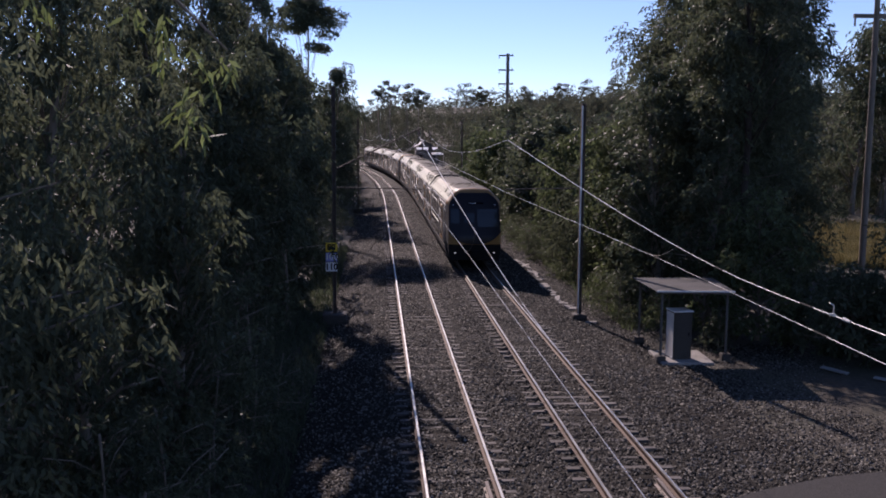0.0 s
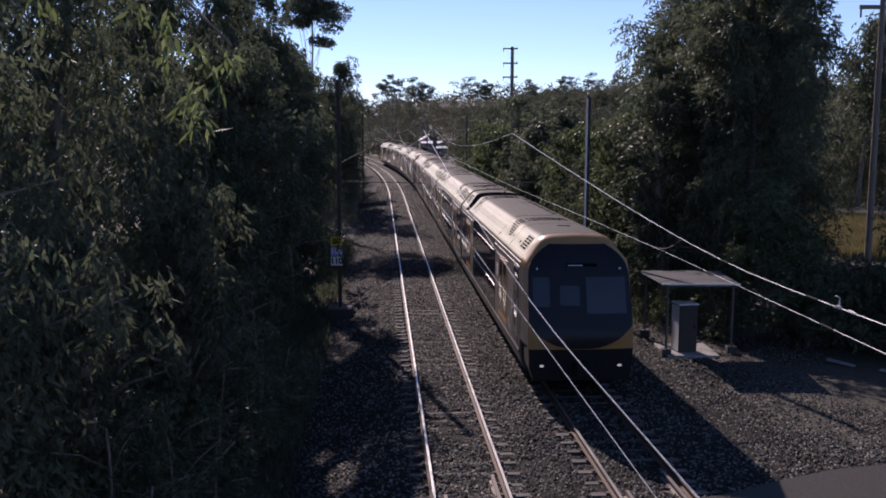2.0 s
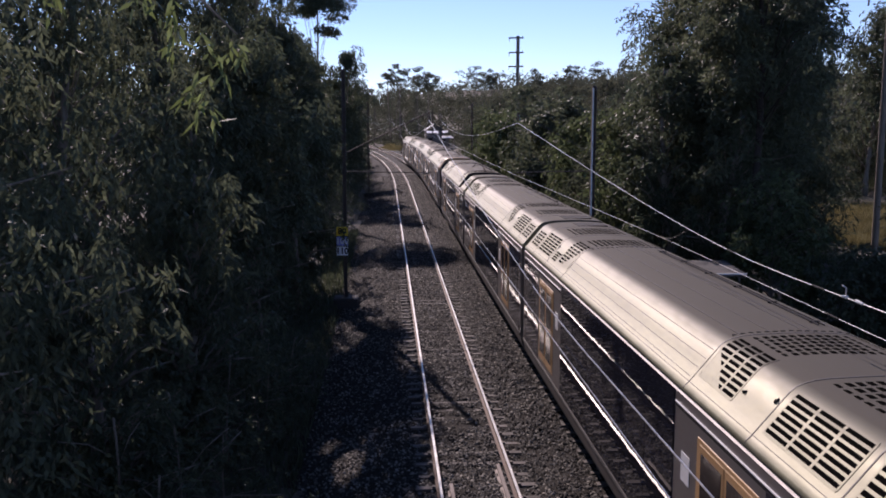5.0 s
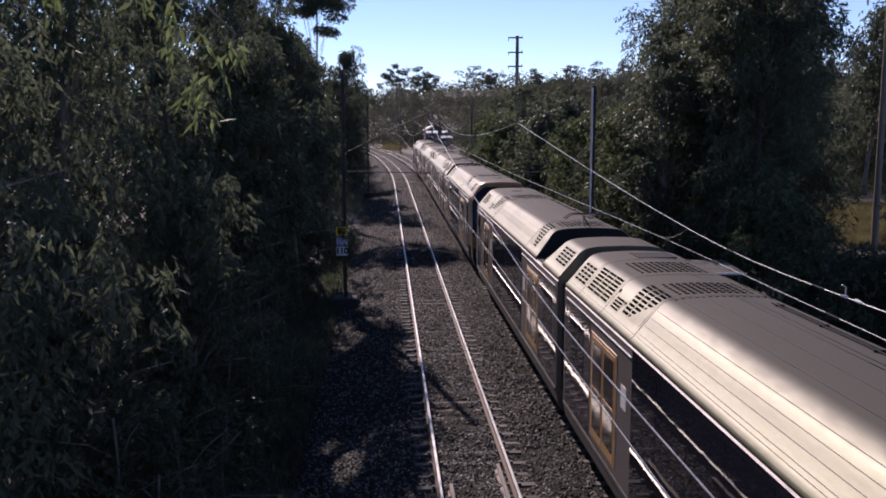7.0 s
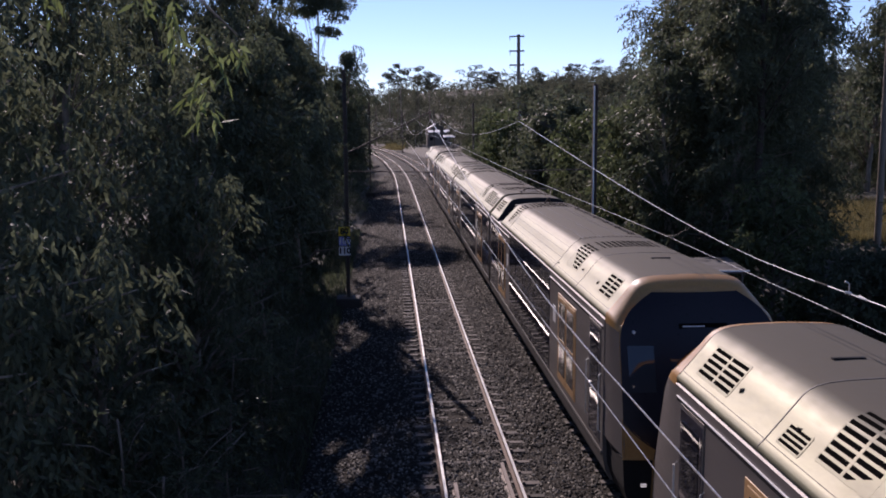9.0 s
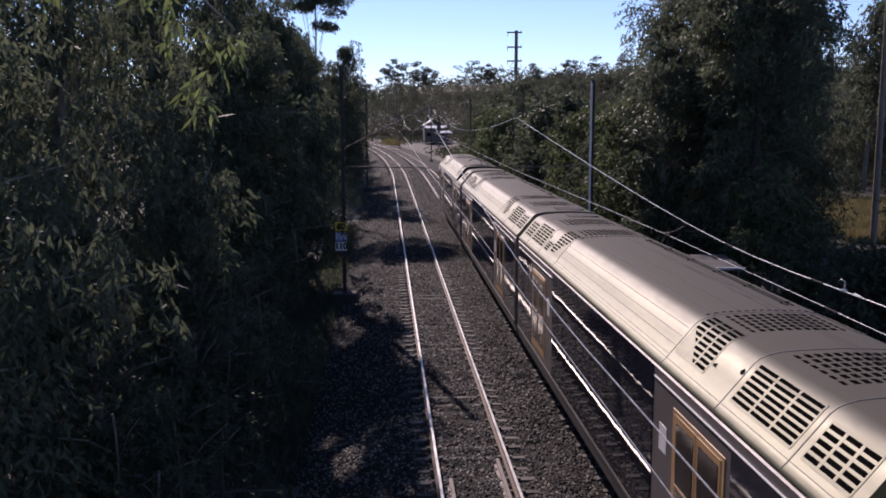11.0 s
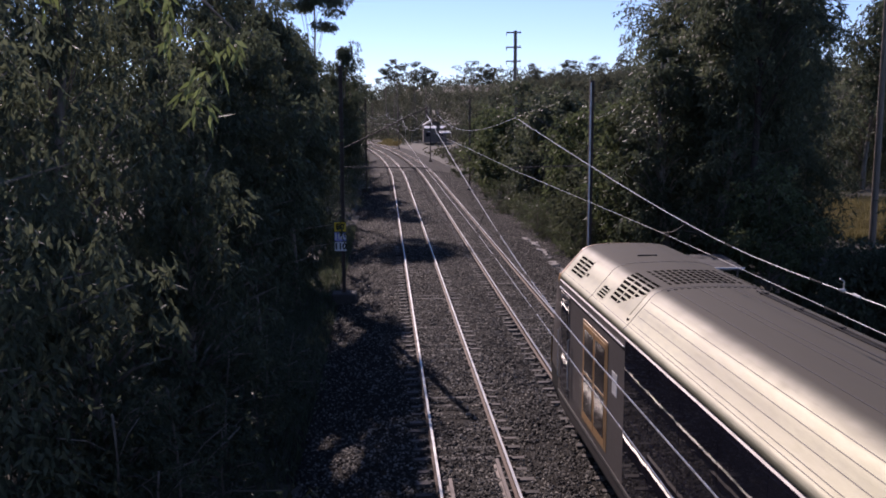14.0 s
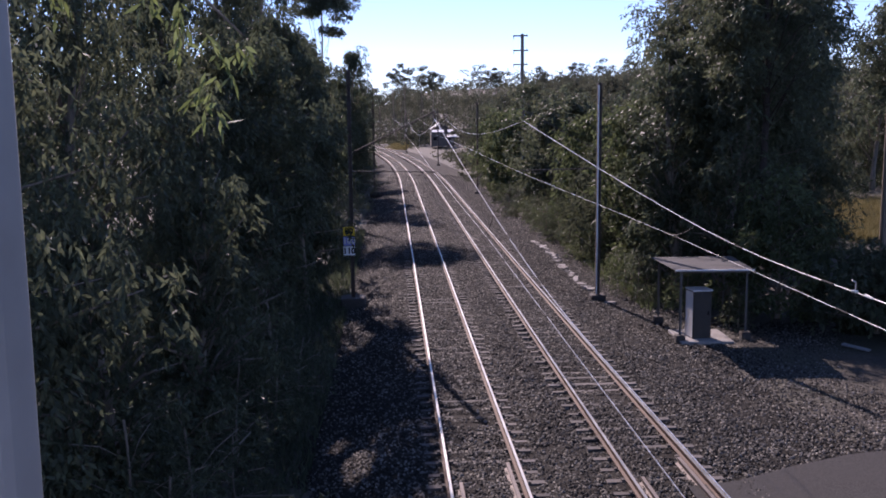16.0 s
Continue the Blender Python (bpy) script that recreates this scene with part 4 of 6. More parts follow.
def car_pose(s, turned):
    """The pose of a carriage whose middle is s along the line; it runs toward -y."""
    ax, ay, _ = line(s - 6.8, SPACING)
    bx, by, _ = line(s + 6.8, SPACING)
    az, bz = float(rise(s - 6.8)), float(rise(s + 6.8))
    turn = math.degrees(math.atan2(ax - bx, -(ay - by)))
    tilt = math.degrees(math.atan2(bz - az, 13.6))
    return pose((ax + bx) / 2, (ay + by) / 2, (az + bz) / 2, 0, 0, turn) @ pose(0, 0, 0, tilt, 0, 0) @ pose(0, 0, 0, 0, 0, 0 if turned else 180)


def lead_at(t):
    """A smooth run through the lead positions."""
    ts, ss = np.array(LEAD_T, float), np.array(LEAD_S, float)
    slope = np.gradient(ss, ts)
    i = int(np.clip(np.searchsorted(ts, t) - 1, 0, len(ts) - 2))
    h = ts[i + 1] - ts[i]
    u = (t - ts[i]) / h
    return float((2 * u**3 - 3 * u**2 + 1) * ss[i] + (u**3 - 2 * u**2 + u) * h * slope[i] + (-2 * u**3 + 3 * u**2) * ss[i + 1] + (u**3 - u**2) * h * slope[i + 1])


def motions():
    """The train runs toward the bridge and under it."""
    for car, behind, turned in CARS:
        walk(car, [(t, car_pose(lead_at(t) + behind, turned)) for t in np.arange(0, 16.01, 0.5)])


# ---- overhead line ----
MASTS = [-27.5, 38.0, 92.0, 146.0, 200.0, 250.0]
MESSENGER = [5.05, 7.2, 7.58, 8.1, 8.4, 8.8]


def contact_height(s):
    return float(np.interp(s, [-30, 4, 10, 18, 38, 70, 92, 110, 260], [4.62, 4.66, 4.75, 4.88, 4.99, 5.4, 5.6, 5.78, 6.6]))


def messenger_height(s, off=SPACING):
    """The support wire: taut and low under the bridge, climbing to the first mast, then hanging from mast to mast."""
    if s <= MASTS[1]:
        run = max(0.0, 0.0955 * (s - 12) if off else 0.087 * (s - 8))
        return 5.05 + math.sqrt(run * run + 0.16) - 0.4
    i = max(k for k in range(1, len(MASTS) - 1) if MASTS[k] <= s)
    u = (s - MASTS[i]) / (MASTS[i + 1] - MASTS[i])
    return MESSENGER[i] * (1 - u) + MESSENGER[i + 1] * u - (0.98 if i == 1 else 1.1) * 4 * u * (1 - u)


def build_wires(off, label):
    wires = thing("overhead_line", label, "overhead wire", "overhead wires")
    bm = bmesh.new()
    points = []
    for s in [*np.arange(-27, 38, 1.3), *np.arange(38, 249, 2.0)]:
        x, y, _ = line(s, off)
        points.append((x, y, messenger_height(s, off)))
    tube(bm, points, [float(np.interp(y, [14, 34], [0.0062, 0.0095])) for _, y, _ in points], 6)
    part("messenger_wire", bm, WIRE, wires, "sagging bright support wire")
    bm = bmesh.new()
    points = []
    for s in [*np.arange(-27, 250, 4.0)]:
        x, y, _ = line(s, off)
        points.append((x, y, contact_height(s) + (0 if off else 0.05)))
    tube(bm, points, [float(np.interp(y, [14, 34], [0.0046, 0.0068])) for _, y, _ in points], 6)
    part("contact_wire", bm, WIRE, wires, "straight contact wire")
    for s in (58, 74, 104, 120, 134, 158, 172, 188):
        x, y, _ = line(s, off)
        bm = bmesh.new()
        tube(bm, [(x, y, contact_height(s)), (x, y, messenger_height(s))], 0.004, 5)
        part("dropper", bm, WIRE, wires)
    # a slack jumper between the two wires
    bm = bmesh.new()
    points = []
    for k in range(9):
        u = k / 8
        s = 18.3 - 2.0 * u
        x, y, _ = line(s, off)
        points.append((x, y, contact_height(18.3) * (1 - u) + messenger_height(16.3, off) * u - 0.12 * math.sin(math.pi * u)))
    tube(bm, points, 0.006, 5)
    part("jumper", bm, DARKMAST, wires, "thin slack jumper between the wires")
    for s, high in ((17.6, 0), (15.0, 0), (11.0, 0), (14.4, 1), (11.4, 1)):
        a, b = line(s, off), line(s - 0.32, off)
        bm = bmesh.new()
        za, zb = (messenger_height(v, off) if high else contact_height(v) + (0 if off else 0.05) for v in (s, s - 0.32))
        tube(bm, [(a[0], a[1], za), (b[0], b[1], zb)], 0.012, 7)
        part("insulator_rod", bm, BLACK, wires, "short dark insulator rod in the wire")
    return wires


def build_mast(s, off, arm_to, height, dark):
    """A steel mast with a foundation and a raking bracket arm out over a track."""
    x, y, h = line(s, off)
    side = 1 if off > 0 else -1
    mast = thing("overhead_line_mast", "slender %s steel mast with a raking bracket arm" % ("dark rusty" if dark else "dark steel, pale-edged"), "mast", "overhead line masts", m=pose(x, y, float(rise(s)), 0, 0, math.degrees(h)))
    mat = DARKMAST
    bm = bmesh.new()
    w = 0.075 if dark else 0.085
    box(bm, -w, -w + 0.018, -0.08, 0.08, -0.6, height)
    box(bm, w - 0.018, w, -0.08, 0.08, -0.6, height)
    box(bm, -w + 0.018, w - 0.018, 0.02, 0.034, -0.6, height)
    part("post", bm, mat, mast)
    bm = bmesh.new()
    f = 0.5 if dark else 0.3
    box(bm, -f, f, -f, f, -0.7, -0.12 if dark else -0.22, 0.06)
    part("foundation", bm, UNDER, mast, "grimy concrete foundation block")
    # White tube added to paint the sunlit flange edge of the nearest mast.
    if not dark and s < 50:
        bm = bmesh.new()
        tube(bm, [(-w + 0.02, -0.12, -0.2), (-w + 0.02, -0.12, height - 0.1)], 0.032)
        part("lit_edge", bm, WHITE, mast, "pale strip painted as the sunlit edge of the mast")
    reach = abs(arm_to - off)
    mz = float(np.interp(s, MASTS, MESSENGER)) - float(rise(s))
    cz = contact_height(s) - float(rise(s))
    bm = bmesh.new()
    tube(bm, [(-side * 0.1, 0, mz - 1.25), (-side * (reach + 0.05), 0, mz + 0.42)], 0.03 if dark else 0.014)
    part("bracket_arm", bm, DARKMAST, mast, "raking tubular bracket arm")
    bm = bmesh.new()
    tube(bm, [(-side * 0.08, 0, cz + 0.2), (-side * (reach + 0.12), 0, cz + 0.14)], 0.022)
    tube(bm, [(-side * (reach + 0.1), 0, cz + 0.14), (-side * (reach - 0.75), 0, cz + 0.005)], 0.012)
    part("registration_arm", bm, DARKMAST, mast)
    bm = bmesh.new()
    for k in range(4):
        tube(bm, [(-side * reach, 0, mz + 0.05 + 0.09 * k), (-side * reach, 0, mz + 0.1 + 0.09 * k)], [0.06, 0.035])
    part("insulator", bm, PORCELAIN, mast, "stacked porcelain insulator")
    return mast


def build_rubble_edge():
    """Concrete slabs standing in for a pale rubble edge beside the ballast, uneven and part buried."""
    trough = thing("cable_trough", "pale uneven concrete slabs standing for a rubble edge along the ballast", "cable trough", kind="structure")
    rnd = random.Random(31)
    shapes = []
    for _ in range(4):
        bm = bmesh.new()
        w = rnd.uniform(0.1, 0.2)
        v = [bm.verts.new((x * w + rnd.uniform(-0.015, 0.015), y * 0.24 + rnd.uniform(-0.02, 0.02), z * 0.05)) for z in (-1, 1) for x, y in ((-1, -1), (1, -1), (1, 1), (-1, 1))]
        for f in ((4, 5, 6, 7), (0, 1, 5, 4), (1, 2, 6, 5), (2, 3, 7, 6), (3, 0, 4, 7)):
            bm.faces.new([v[i] for i in f])
        shapes.append(mesh_of("rubble_slab", bm, CONCRETE))
    s = 37.2
    while s < 56:
        x, y, h = line(s, 7.0 + 0.14 * math.sin(s * 0.4) + rnd.uniform(-0.09, 0.09))
        if rnd.random() < (0.95 if s > 49 else 0.6):
            piece = new("rubble_slab", shapes[rnd.randrange(4)])
            piece.parent = trough
            piece.matrix_basis = pose(x, y, float(rise(s)) - 0.43 + rnd.uniform(-0.03, 0.03), rnd.uniform(-8, 8), rnd.uniform(-12, 12), math.degrees(h) + rnd.uniform(-28, 28)) @ Matrix.Diagonal((rnd.uniform(0.6, 1.3), rnd.uniform(0.45, 1.1), 1, 1))
        s += rnd.uniform(0.22, 0.42) if s > 49 else rnd.uniform(0.25, 0.6)


def build_marker_post(x, y):
    post = thing("marker_post", "short thin trackside marker post with a small plate", "marker post", m=pose(x, y, ground_z(x, y)))
    bm = bmesh.new()
    tube(bm, [(0, 0, -0.3), (0, 0, 1.25)], 0.03)
    part("post", bm, TIMBER, post)
    bm = bmesh.new()
    box(bm, -0.16, 0.16, -0.02, 0.02, 1.12, 1.26, 0.005)
    part("plate", bm, WHITE, post, "small pale plate")


def text_on(parent, words, size, m, mat, name="numerals"):
    data = bpy.data.curves.new(name, "FONT")
    data.body, data.size, data.align_x, data.align_y, data.extrude, data.offset = words, size, "CENTER", "CENTER", 0.003, 0.012
    data.materials.append(mat)
    ob = new(name, data)
    ob.parent = parent
    ob.matrix_basis = m
    return ob


def build_speed_sign():
    """Three stacked speed plates on the left mast, facing the bridge."""
    x, y, _ = line(37.75, -3.48 + 0.03)
    board = thing("speed_sign", "stacked yellow, blue and white speed plates on a mast", "speed sign", m=pose(x - 0.13, y - 0.1, 0))
    for k, (words, mat, ink) in enumerate((("80", SIGNYELLOW, BLACK), ("100", SIGNBLUE, SIGNWHITE), ("110", SIGNWHITE, BLACK))):
        z = 2.76 - k * 0.405
        bm = bmesh.new()
        box(bm, -0.235, 0.235, -0.03, 0.0, z - 0.185, z + 0.185, 0.008)
        plate = part("plate", bm, mat, board, ("yellow", "pale blue", "white")[k] + " speed plate")
        text_on(plate, words, 0.34, pose(0, -0.032, z, 90, 0, 0), ink)


def build_wire_fittings(wires):
    """Insulator rods, a standing clamp and a joint on the wires near the bridge."""
    def along(y):
        return START + SPACING * UNIT + SLOPE * y
    bm = bmesh.new()
    x = along(10.74)
    tube(bm, [(x, 10.74, 5.03), (x, 10.74, 5.17), (x - 0.05, 10.74, 5.2)], 0.009, 6)
    box(bm, x - 0.05, x + 0.02, 10.71, 10.77, 5.05, 5.075, 0.004)
    part("wire_clamp", bm, WIRE, wires, "small bright standing clamp")
    bm = bmesh.new()
    tube(bm, [(along(10.5), 10.5, 5.055), (along(10.34), 10.34, 5.05)], [0.022, 0.016], 8)
    part("wire_joint", bm, FENCE, wires, "bright wire joint")


def build_loose_sheet(x, y, length, width, turn, label):
    sheet = thing("loose_board", label, "board", m=pose(x, y, ground_z(x, y) + 0.09, 3, 4, turn))
    bm = bmesh.new()
    box(bm, -length / 2, length / 2, -width / 2, width / 2, -0.03, 0.02, 0.008)
    part("board", bm, POST, sheet)


# ---- trackside ----
def build_shelter():
    """An open tin-roofed shelter over an equipment cabinet, on a slab."""
    hut = thing("trackside_shelter", "open shelter with a flat tin roof on thin posts", "shelter", m=pose(0, 0, 0))
    corners = [(7.95, 33.9), (7.98, 30.8), (10.35, 31.2), (10.4, 34.0)]
    for x, y in corners:
        bm = bmesh.new()
        tube(bm, [(x, y, -0.5), (x, y, 2.04)], 0.045)
        post = part("post", bm, MAST, hut)
        bm = bmesh.new()
        box(bm, x - 0.16, x + 0.16, y - 0.16, y + 0.16, -0.6, -0.16, 0.03)
        part("footing", bm, UNDER, post, "concrete footing")
    bm = bmesh.new()
    a, b, c, d = (7.68, 34.1, 2.04), (7.74, 30.6, 2.1), (10.4, 30.65, 2.1), (10.75, 34.15, 2.04)
    n = 48
    top = [[Vector(p).lerp(Vector(q), k / n) for k in range(n + 1)] for p, q in ((a, d), (b, c))]
    rows = []
    for row in top:
        rows.append([bm.verts.new(p + Vector((0, 0, 0.018 * (k % 2)))) for k, p in enumerate(row)])
    for k in range(n):
        bm.faces.new((rows[0][k], rows[0][k + 1], rows[1][k + 1], rows[1][k]))
    solid = bmesh.ops.extrude_face_region(bm, geom=bm.faces[:])
    bmesh.ops.translate(bm, verts=[v for v in solid["geom"] if isinstance(v, bmesh.types.BMVert)], vec=(0, 0, -0.012))
    part("tin_roof", bm, ROOFTIN, hut, "flat corrugated iron roof")
    bm = bmesh.new()
    box(bm, 7.73, 10.4, 30.56, 30.6, 2.075, 2.125)
    part("roof_edge", bm, WHITE, hut, "bright folded edge flashing")
    for y in (31.0, 33.9):
        bm = bmesh.new()
        box(bm, 7.8, 10.4, y - 0.04, y + 0.04, 1.95, 2.04)
        part("roof_beam", bm, MAST, hut)
    slab = bmesh.new()
    box(slab, 7.95, 9.75, 30.45, 32.4, -0.6, -0.33, 0.03)
    tagged(new("concrete_slab", mesh_of("concrete_slab", slab, CONCRETE)), "pale concrete slab under the equipment cabinet", "slab", kind="structure")
    cab = thing("equipment_cabinet", "dark grey metal equipment cabinet standing under the shelter", "cabinet", m=pose(8.72, 31.25, -0.335, 0, 0, 8) @ Matrix.Diagonal((1, 1, 0.87, 1)))
    bm = bmesh.new()
    box(bm, -0.33, 0.33, -0.33, 0.33, 0.0, 1.9, 0.02)
    part("cabinet_body", bm, CABINET, cab)
    # The pale colour paints sunlight on the cabinet's left side.
    bm = bmesh.new()
    box(bm, -0.342, -0.331, -0.3, 0.3, 0.04, 1.86, 0.004)
    part("lit_side_panel", bm, WHITE, cab, "side panel coloured pale as the sunlit side")
    bm = bmesh.new()
    box(bm, -0.36, 0.36, -0.36, 0.36, 1.9, 1.96, 0.015)
    part("cabinet_top", bm, WHITE, cab, "pale overhanging top")
    bm = bmesh.new()
    box(bm, -0.29, 0.29, -0.345, -0.328, 0.1, 1.84, 0.005)
    door = part("cabinet_door", bm, CABINET, cab)
    bm = bmesh.new()
    box(bm, 0.18, 0.23, -0.37, -0.34, 0.95, 1.1, 0.005)
    part("door_handle", bm, BLACK, door, "small black handle")


def build_access_road():
    """The worn edge of a paved crossing beside the line."""
    bm = bmesh.new()
    edge = [(4.75, 17.45), (5.83, 17.87), (6.58, 18.37), (7.37, 18.92), (8.9, 19.6), (13, 20.6), (20, 21.5), (34, 22.0)]
    near = [(4.95, 9.0), (5.65, 8.5), (6.5, 8.2), (7.4, 8), (9.0, 8), (13, 9), (20, 10), (34, 11)]
    rows = []
    for pts, drop in ((edge, 0.2), (edge, 0.0), (near, 0.0)):
        rows.append([bm.verts.new((x, y, float(np.interp(x, [4.75, 5.8, 7.4], [-0.1, -0.17, -0.28])) - drop)) for x, y in pts])
    for r, q in zip(rows, rows[1:]):
        for i in range(len(r) - 1):
            bm.faces.new((r[i], r[i + 1], q[i + 1], q[i]))
    tagged(new("access_road", mesh_of("access_road", bm, ASPHALT)), "worn grey asphalt access road beside the tracks", "road", kind="structure")


def build_gravel_yard():
    xs, ys = np.linspace(5.5, 15.5, 60), np.linspace(10, 36, 150)
    verts = []
    for y in ys:
        for x in xs:
            d = float(near_line(x, y))
            z = -0.36 - 0.1 * min(1, max(0, (d - 5.0) / 2)) + 0.05 * noise.noise((x * 0.5, y * 0.5, 1)) + 0.03 * noise.noise((x * 3, y * 3, 2)) + 0.015 * noise.noise((x * 9, y * 9, 2))
            edge = min(x - 5.5, 15.5 - x, y - 10, 36 - y)
            verts.append((x, y, z - 0.35 * max(0, 1 - edge / 0.8)))
    nx = len(xs)
    i = (np.arange(len(ys) - 1)[:, None] * nx + np.arange(nx - 1)[None, :]).ravel()
    data = raw_mesh("gravel_yard", verts, np.stack([i, i + 1, i + nx + 1, i + nx], 1), BALLAST)
    data.shade_smooth()
    tagged(new("gravel_yard", data), "flat stretch of grey gravel beside the tracks", "gravel", kind="structure")


def build_utility_pole(x, y, height, arms, label, base=-0.8, span=2.4, girth=0.19):
    pole = thing("utility_pole", label, "utility pole", "utility poles", m=pose(x, y, base))
    bm = bmesh.new()
    tube(bm, [(0, 0, 0), (0, 0, height)], [girth, girth * 0.75], 12)
    part("pole", bm, TIMBER, pole)
    for z in arms:
        bm = bmesh.new()
        box(bm, -span * 0.62, span * 0.38, -0.08, 0.08, z - 0.11, z + 0.11, 0.01)
        arm = part("crossarm", bm, TIMBER, pole)
        for a in (-span * 0.58, span * 0.3):
            bm = bmesh.new()
            tube(bm, [(a, 0, z - 0.55 if a < 0 else z + 0.07), (a, 0, z - 0.07 if a < 0 else z + 0.3)], 0.05, 6)
            part("insulator", bm, PORCELAIN, arm)
    return pole


def build_house():
    """A small building beyond the bend, its left roof slope coloured pale as sunlit."""
    house = thing("house", "small distant brick house with white carport roofs", "house", m=pose(-0.9, 222, 2.4, 0, 0, 3))
    bm = bmesh.new()
    prism(bm, [(-2.3, -0.6), (3.2, -0.6), (3.2, 2.7), (0.9, 4.4), (-0.3, 4.4), (-2.3, 3.2)], 0, 6)
    part("wall", bm, TIMBER, house, "brown brick wall")
    # The slopes' two colours paint the roof's sunlit and shaded sides.
    bm = bmesh.new()
    prism(bm, [(-0.3, 4.95), (-2.7, 3.45), (-2.7, 3.3), (-0.3, 4.75)], -0.9, 3)
    part("roof", bm, WHITE, house, "metal roof slope coloured pale as the sunlit side")
    bm = bmesh.new()
    prism(bm, [(-0.3, 4.95), (3.5, 2.65), (3.5, 2.5), (-0.3, 4.75)], -0.5, 6.4)
    part("roof", bm, ROOFTIN, house, "metal roof slope coloured dull as the shaded side")
    for x0, x1, y, z in ((-2.6, 0.1, -12, 2.9), (1.0, 2.3, -12, 2.9), (0.8, 3.4, -13, 1.75)):
        bm = bmesh.new()
        v = [bm.verts.new(p) for p in ((x0, y - 1.1, z), (x1, y - 1.1, z), (x1, y + 1.1, z + 0.5), (x0, y + 1.1, z + 0.5))]
        top = bmesh.ops.extrude_face_region(bm, geom=[bm.faces.new(v)])
        bmesh.ops.translate(bm, verts=[q for q in top["geom"] if isinstance(q, bmesh.types.BMVert)], vec=(0, 0, -0.1))
        part("carport_roof", bm, WHITE, house, "white sloping carport roof")
        for x in (x0 + 0.15, x1 - 0.15):
            bm = bmesh.new()
            box(bm, x - 0.06, x + 0.06, y - 0.9, y - 0.78, -0.8, z)
            part("carport_post", bm, TIMBER, house)
    for x in (-1.3, 1.9):
        bm = bmesh.new()
        box(bm, x - 0.45, x + 0.45, -0.04, 0.02, 0.8, 1.6)
        part("window", bm, GLASS, house)


def build_bridge():
    """The road bridge that the camera stands on."""
    bm = bmesh.new()
    box(bm, -30, 40, -9, 0.45, 5.25, 5.47, 0.02)
    tagged(new("bridge_deck", mesh_of("bridge_deck", bm, CONCRETE)), "concrete road bridge deck over the railway", "bridge", kind="structure")
    fence = thing("bridge_fence", "pale galvanised picket fence on the bridge edge", "fence")
    bm = bmesh.new()
    box(bm, -0.275, -0.206, 0.37, 0.41, 5.47, 8.6, 0.008)
    part("fence_post", bm, POST, fence, "dull grey square steel post")
    for x in (-5.4, -4.0, -2.6, -1.4, 1.0, 2.2, 3.4, 4.6, 5.8, 7.0, 8.2):
        bm = bmesh.new()
        box(bm, x - 0.033, x + 0.033, 0.37, 0.41, 5.47, 6.86, 0.008)
        part("fence_post", bm, FENCE, fence, "pale grey square steel post")
    for z in (5.6, 6.82):
        bm = bmesh.new()
        box(bm, -6, 10, 0.375, 0.405, z - 0.035, z + 0.035, 0.006)
        part("fence_rail", bm, FENCE, fence)
    bm = bmesh.new()
    box(bm, -0.011, 0.011, 0.381, 0.399, 5.62, 6.8)
    picket = mesh_of("picket", bm, FENCE)
    for k in range(128):
        ob = new("picket", picket)
        ob.parent = fence
        ob.matrix_basis = pose(-5.95 + k * 0.125, 0, 0)
    for x in (-26, 36):
        bm = bmesh.new()
        box(bm, x - 4, x + 4, -9, 0.4, -1, 5.25)
        tagged(new("bridge_abutment", mesh_of("bridge_abutment", bm, CONCRETE)), "concrete abutment of the road bridge", "abutment", kind="structure")


# ---- trees ----
SUN_GAPS = [(-3.8, 32.3, 0.8, 2.6), (-3.1, 31.0, 0.6, 1.3), (-2.0, 19.2, 0.4, 1.1), (-5.0, 42.3, 1.0, 2.4), (-4.2, 22.6, 0.35, 0.8), (-2.6, 20.9, 0.3, 0.6)]


def in_sun_gap(p):
    """Whether a leaf at p would shade one of the small openings in the canopy's shadow."""
    run = p[:, 2] + 0.3
    x = p[:, 0] + run * math.sin(radians(SUN_LEFT)) / math.tan(radians(SUN_UP))
    y = p[:, 1] - run * math.cos(radians(SUN_LEFT)) / math.tan(radians(SUN_UP))
    wobble = 0.25 * np.sin(3.1 * x + 1.7 * y) + 0.2 * np.sin(5.3 * y - 2.2 * x)
    open_sky = np.zeros(len(p), bool)
    for cx, cy, rx, ry in SUN_GAPS:
        open_sky |= ((x - cx) / rx) ** 2 + ((y - cy) / ry) ** 2 < 1 + wobble
    return open_sky


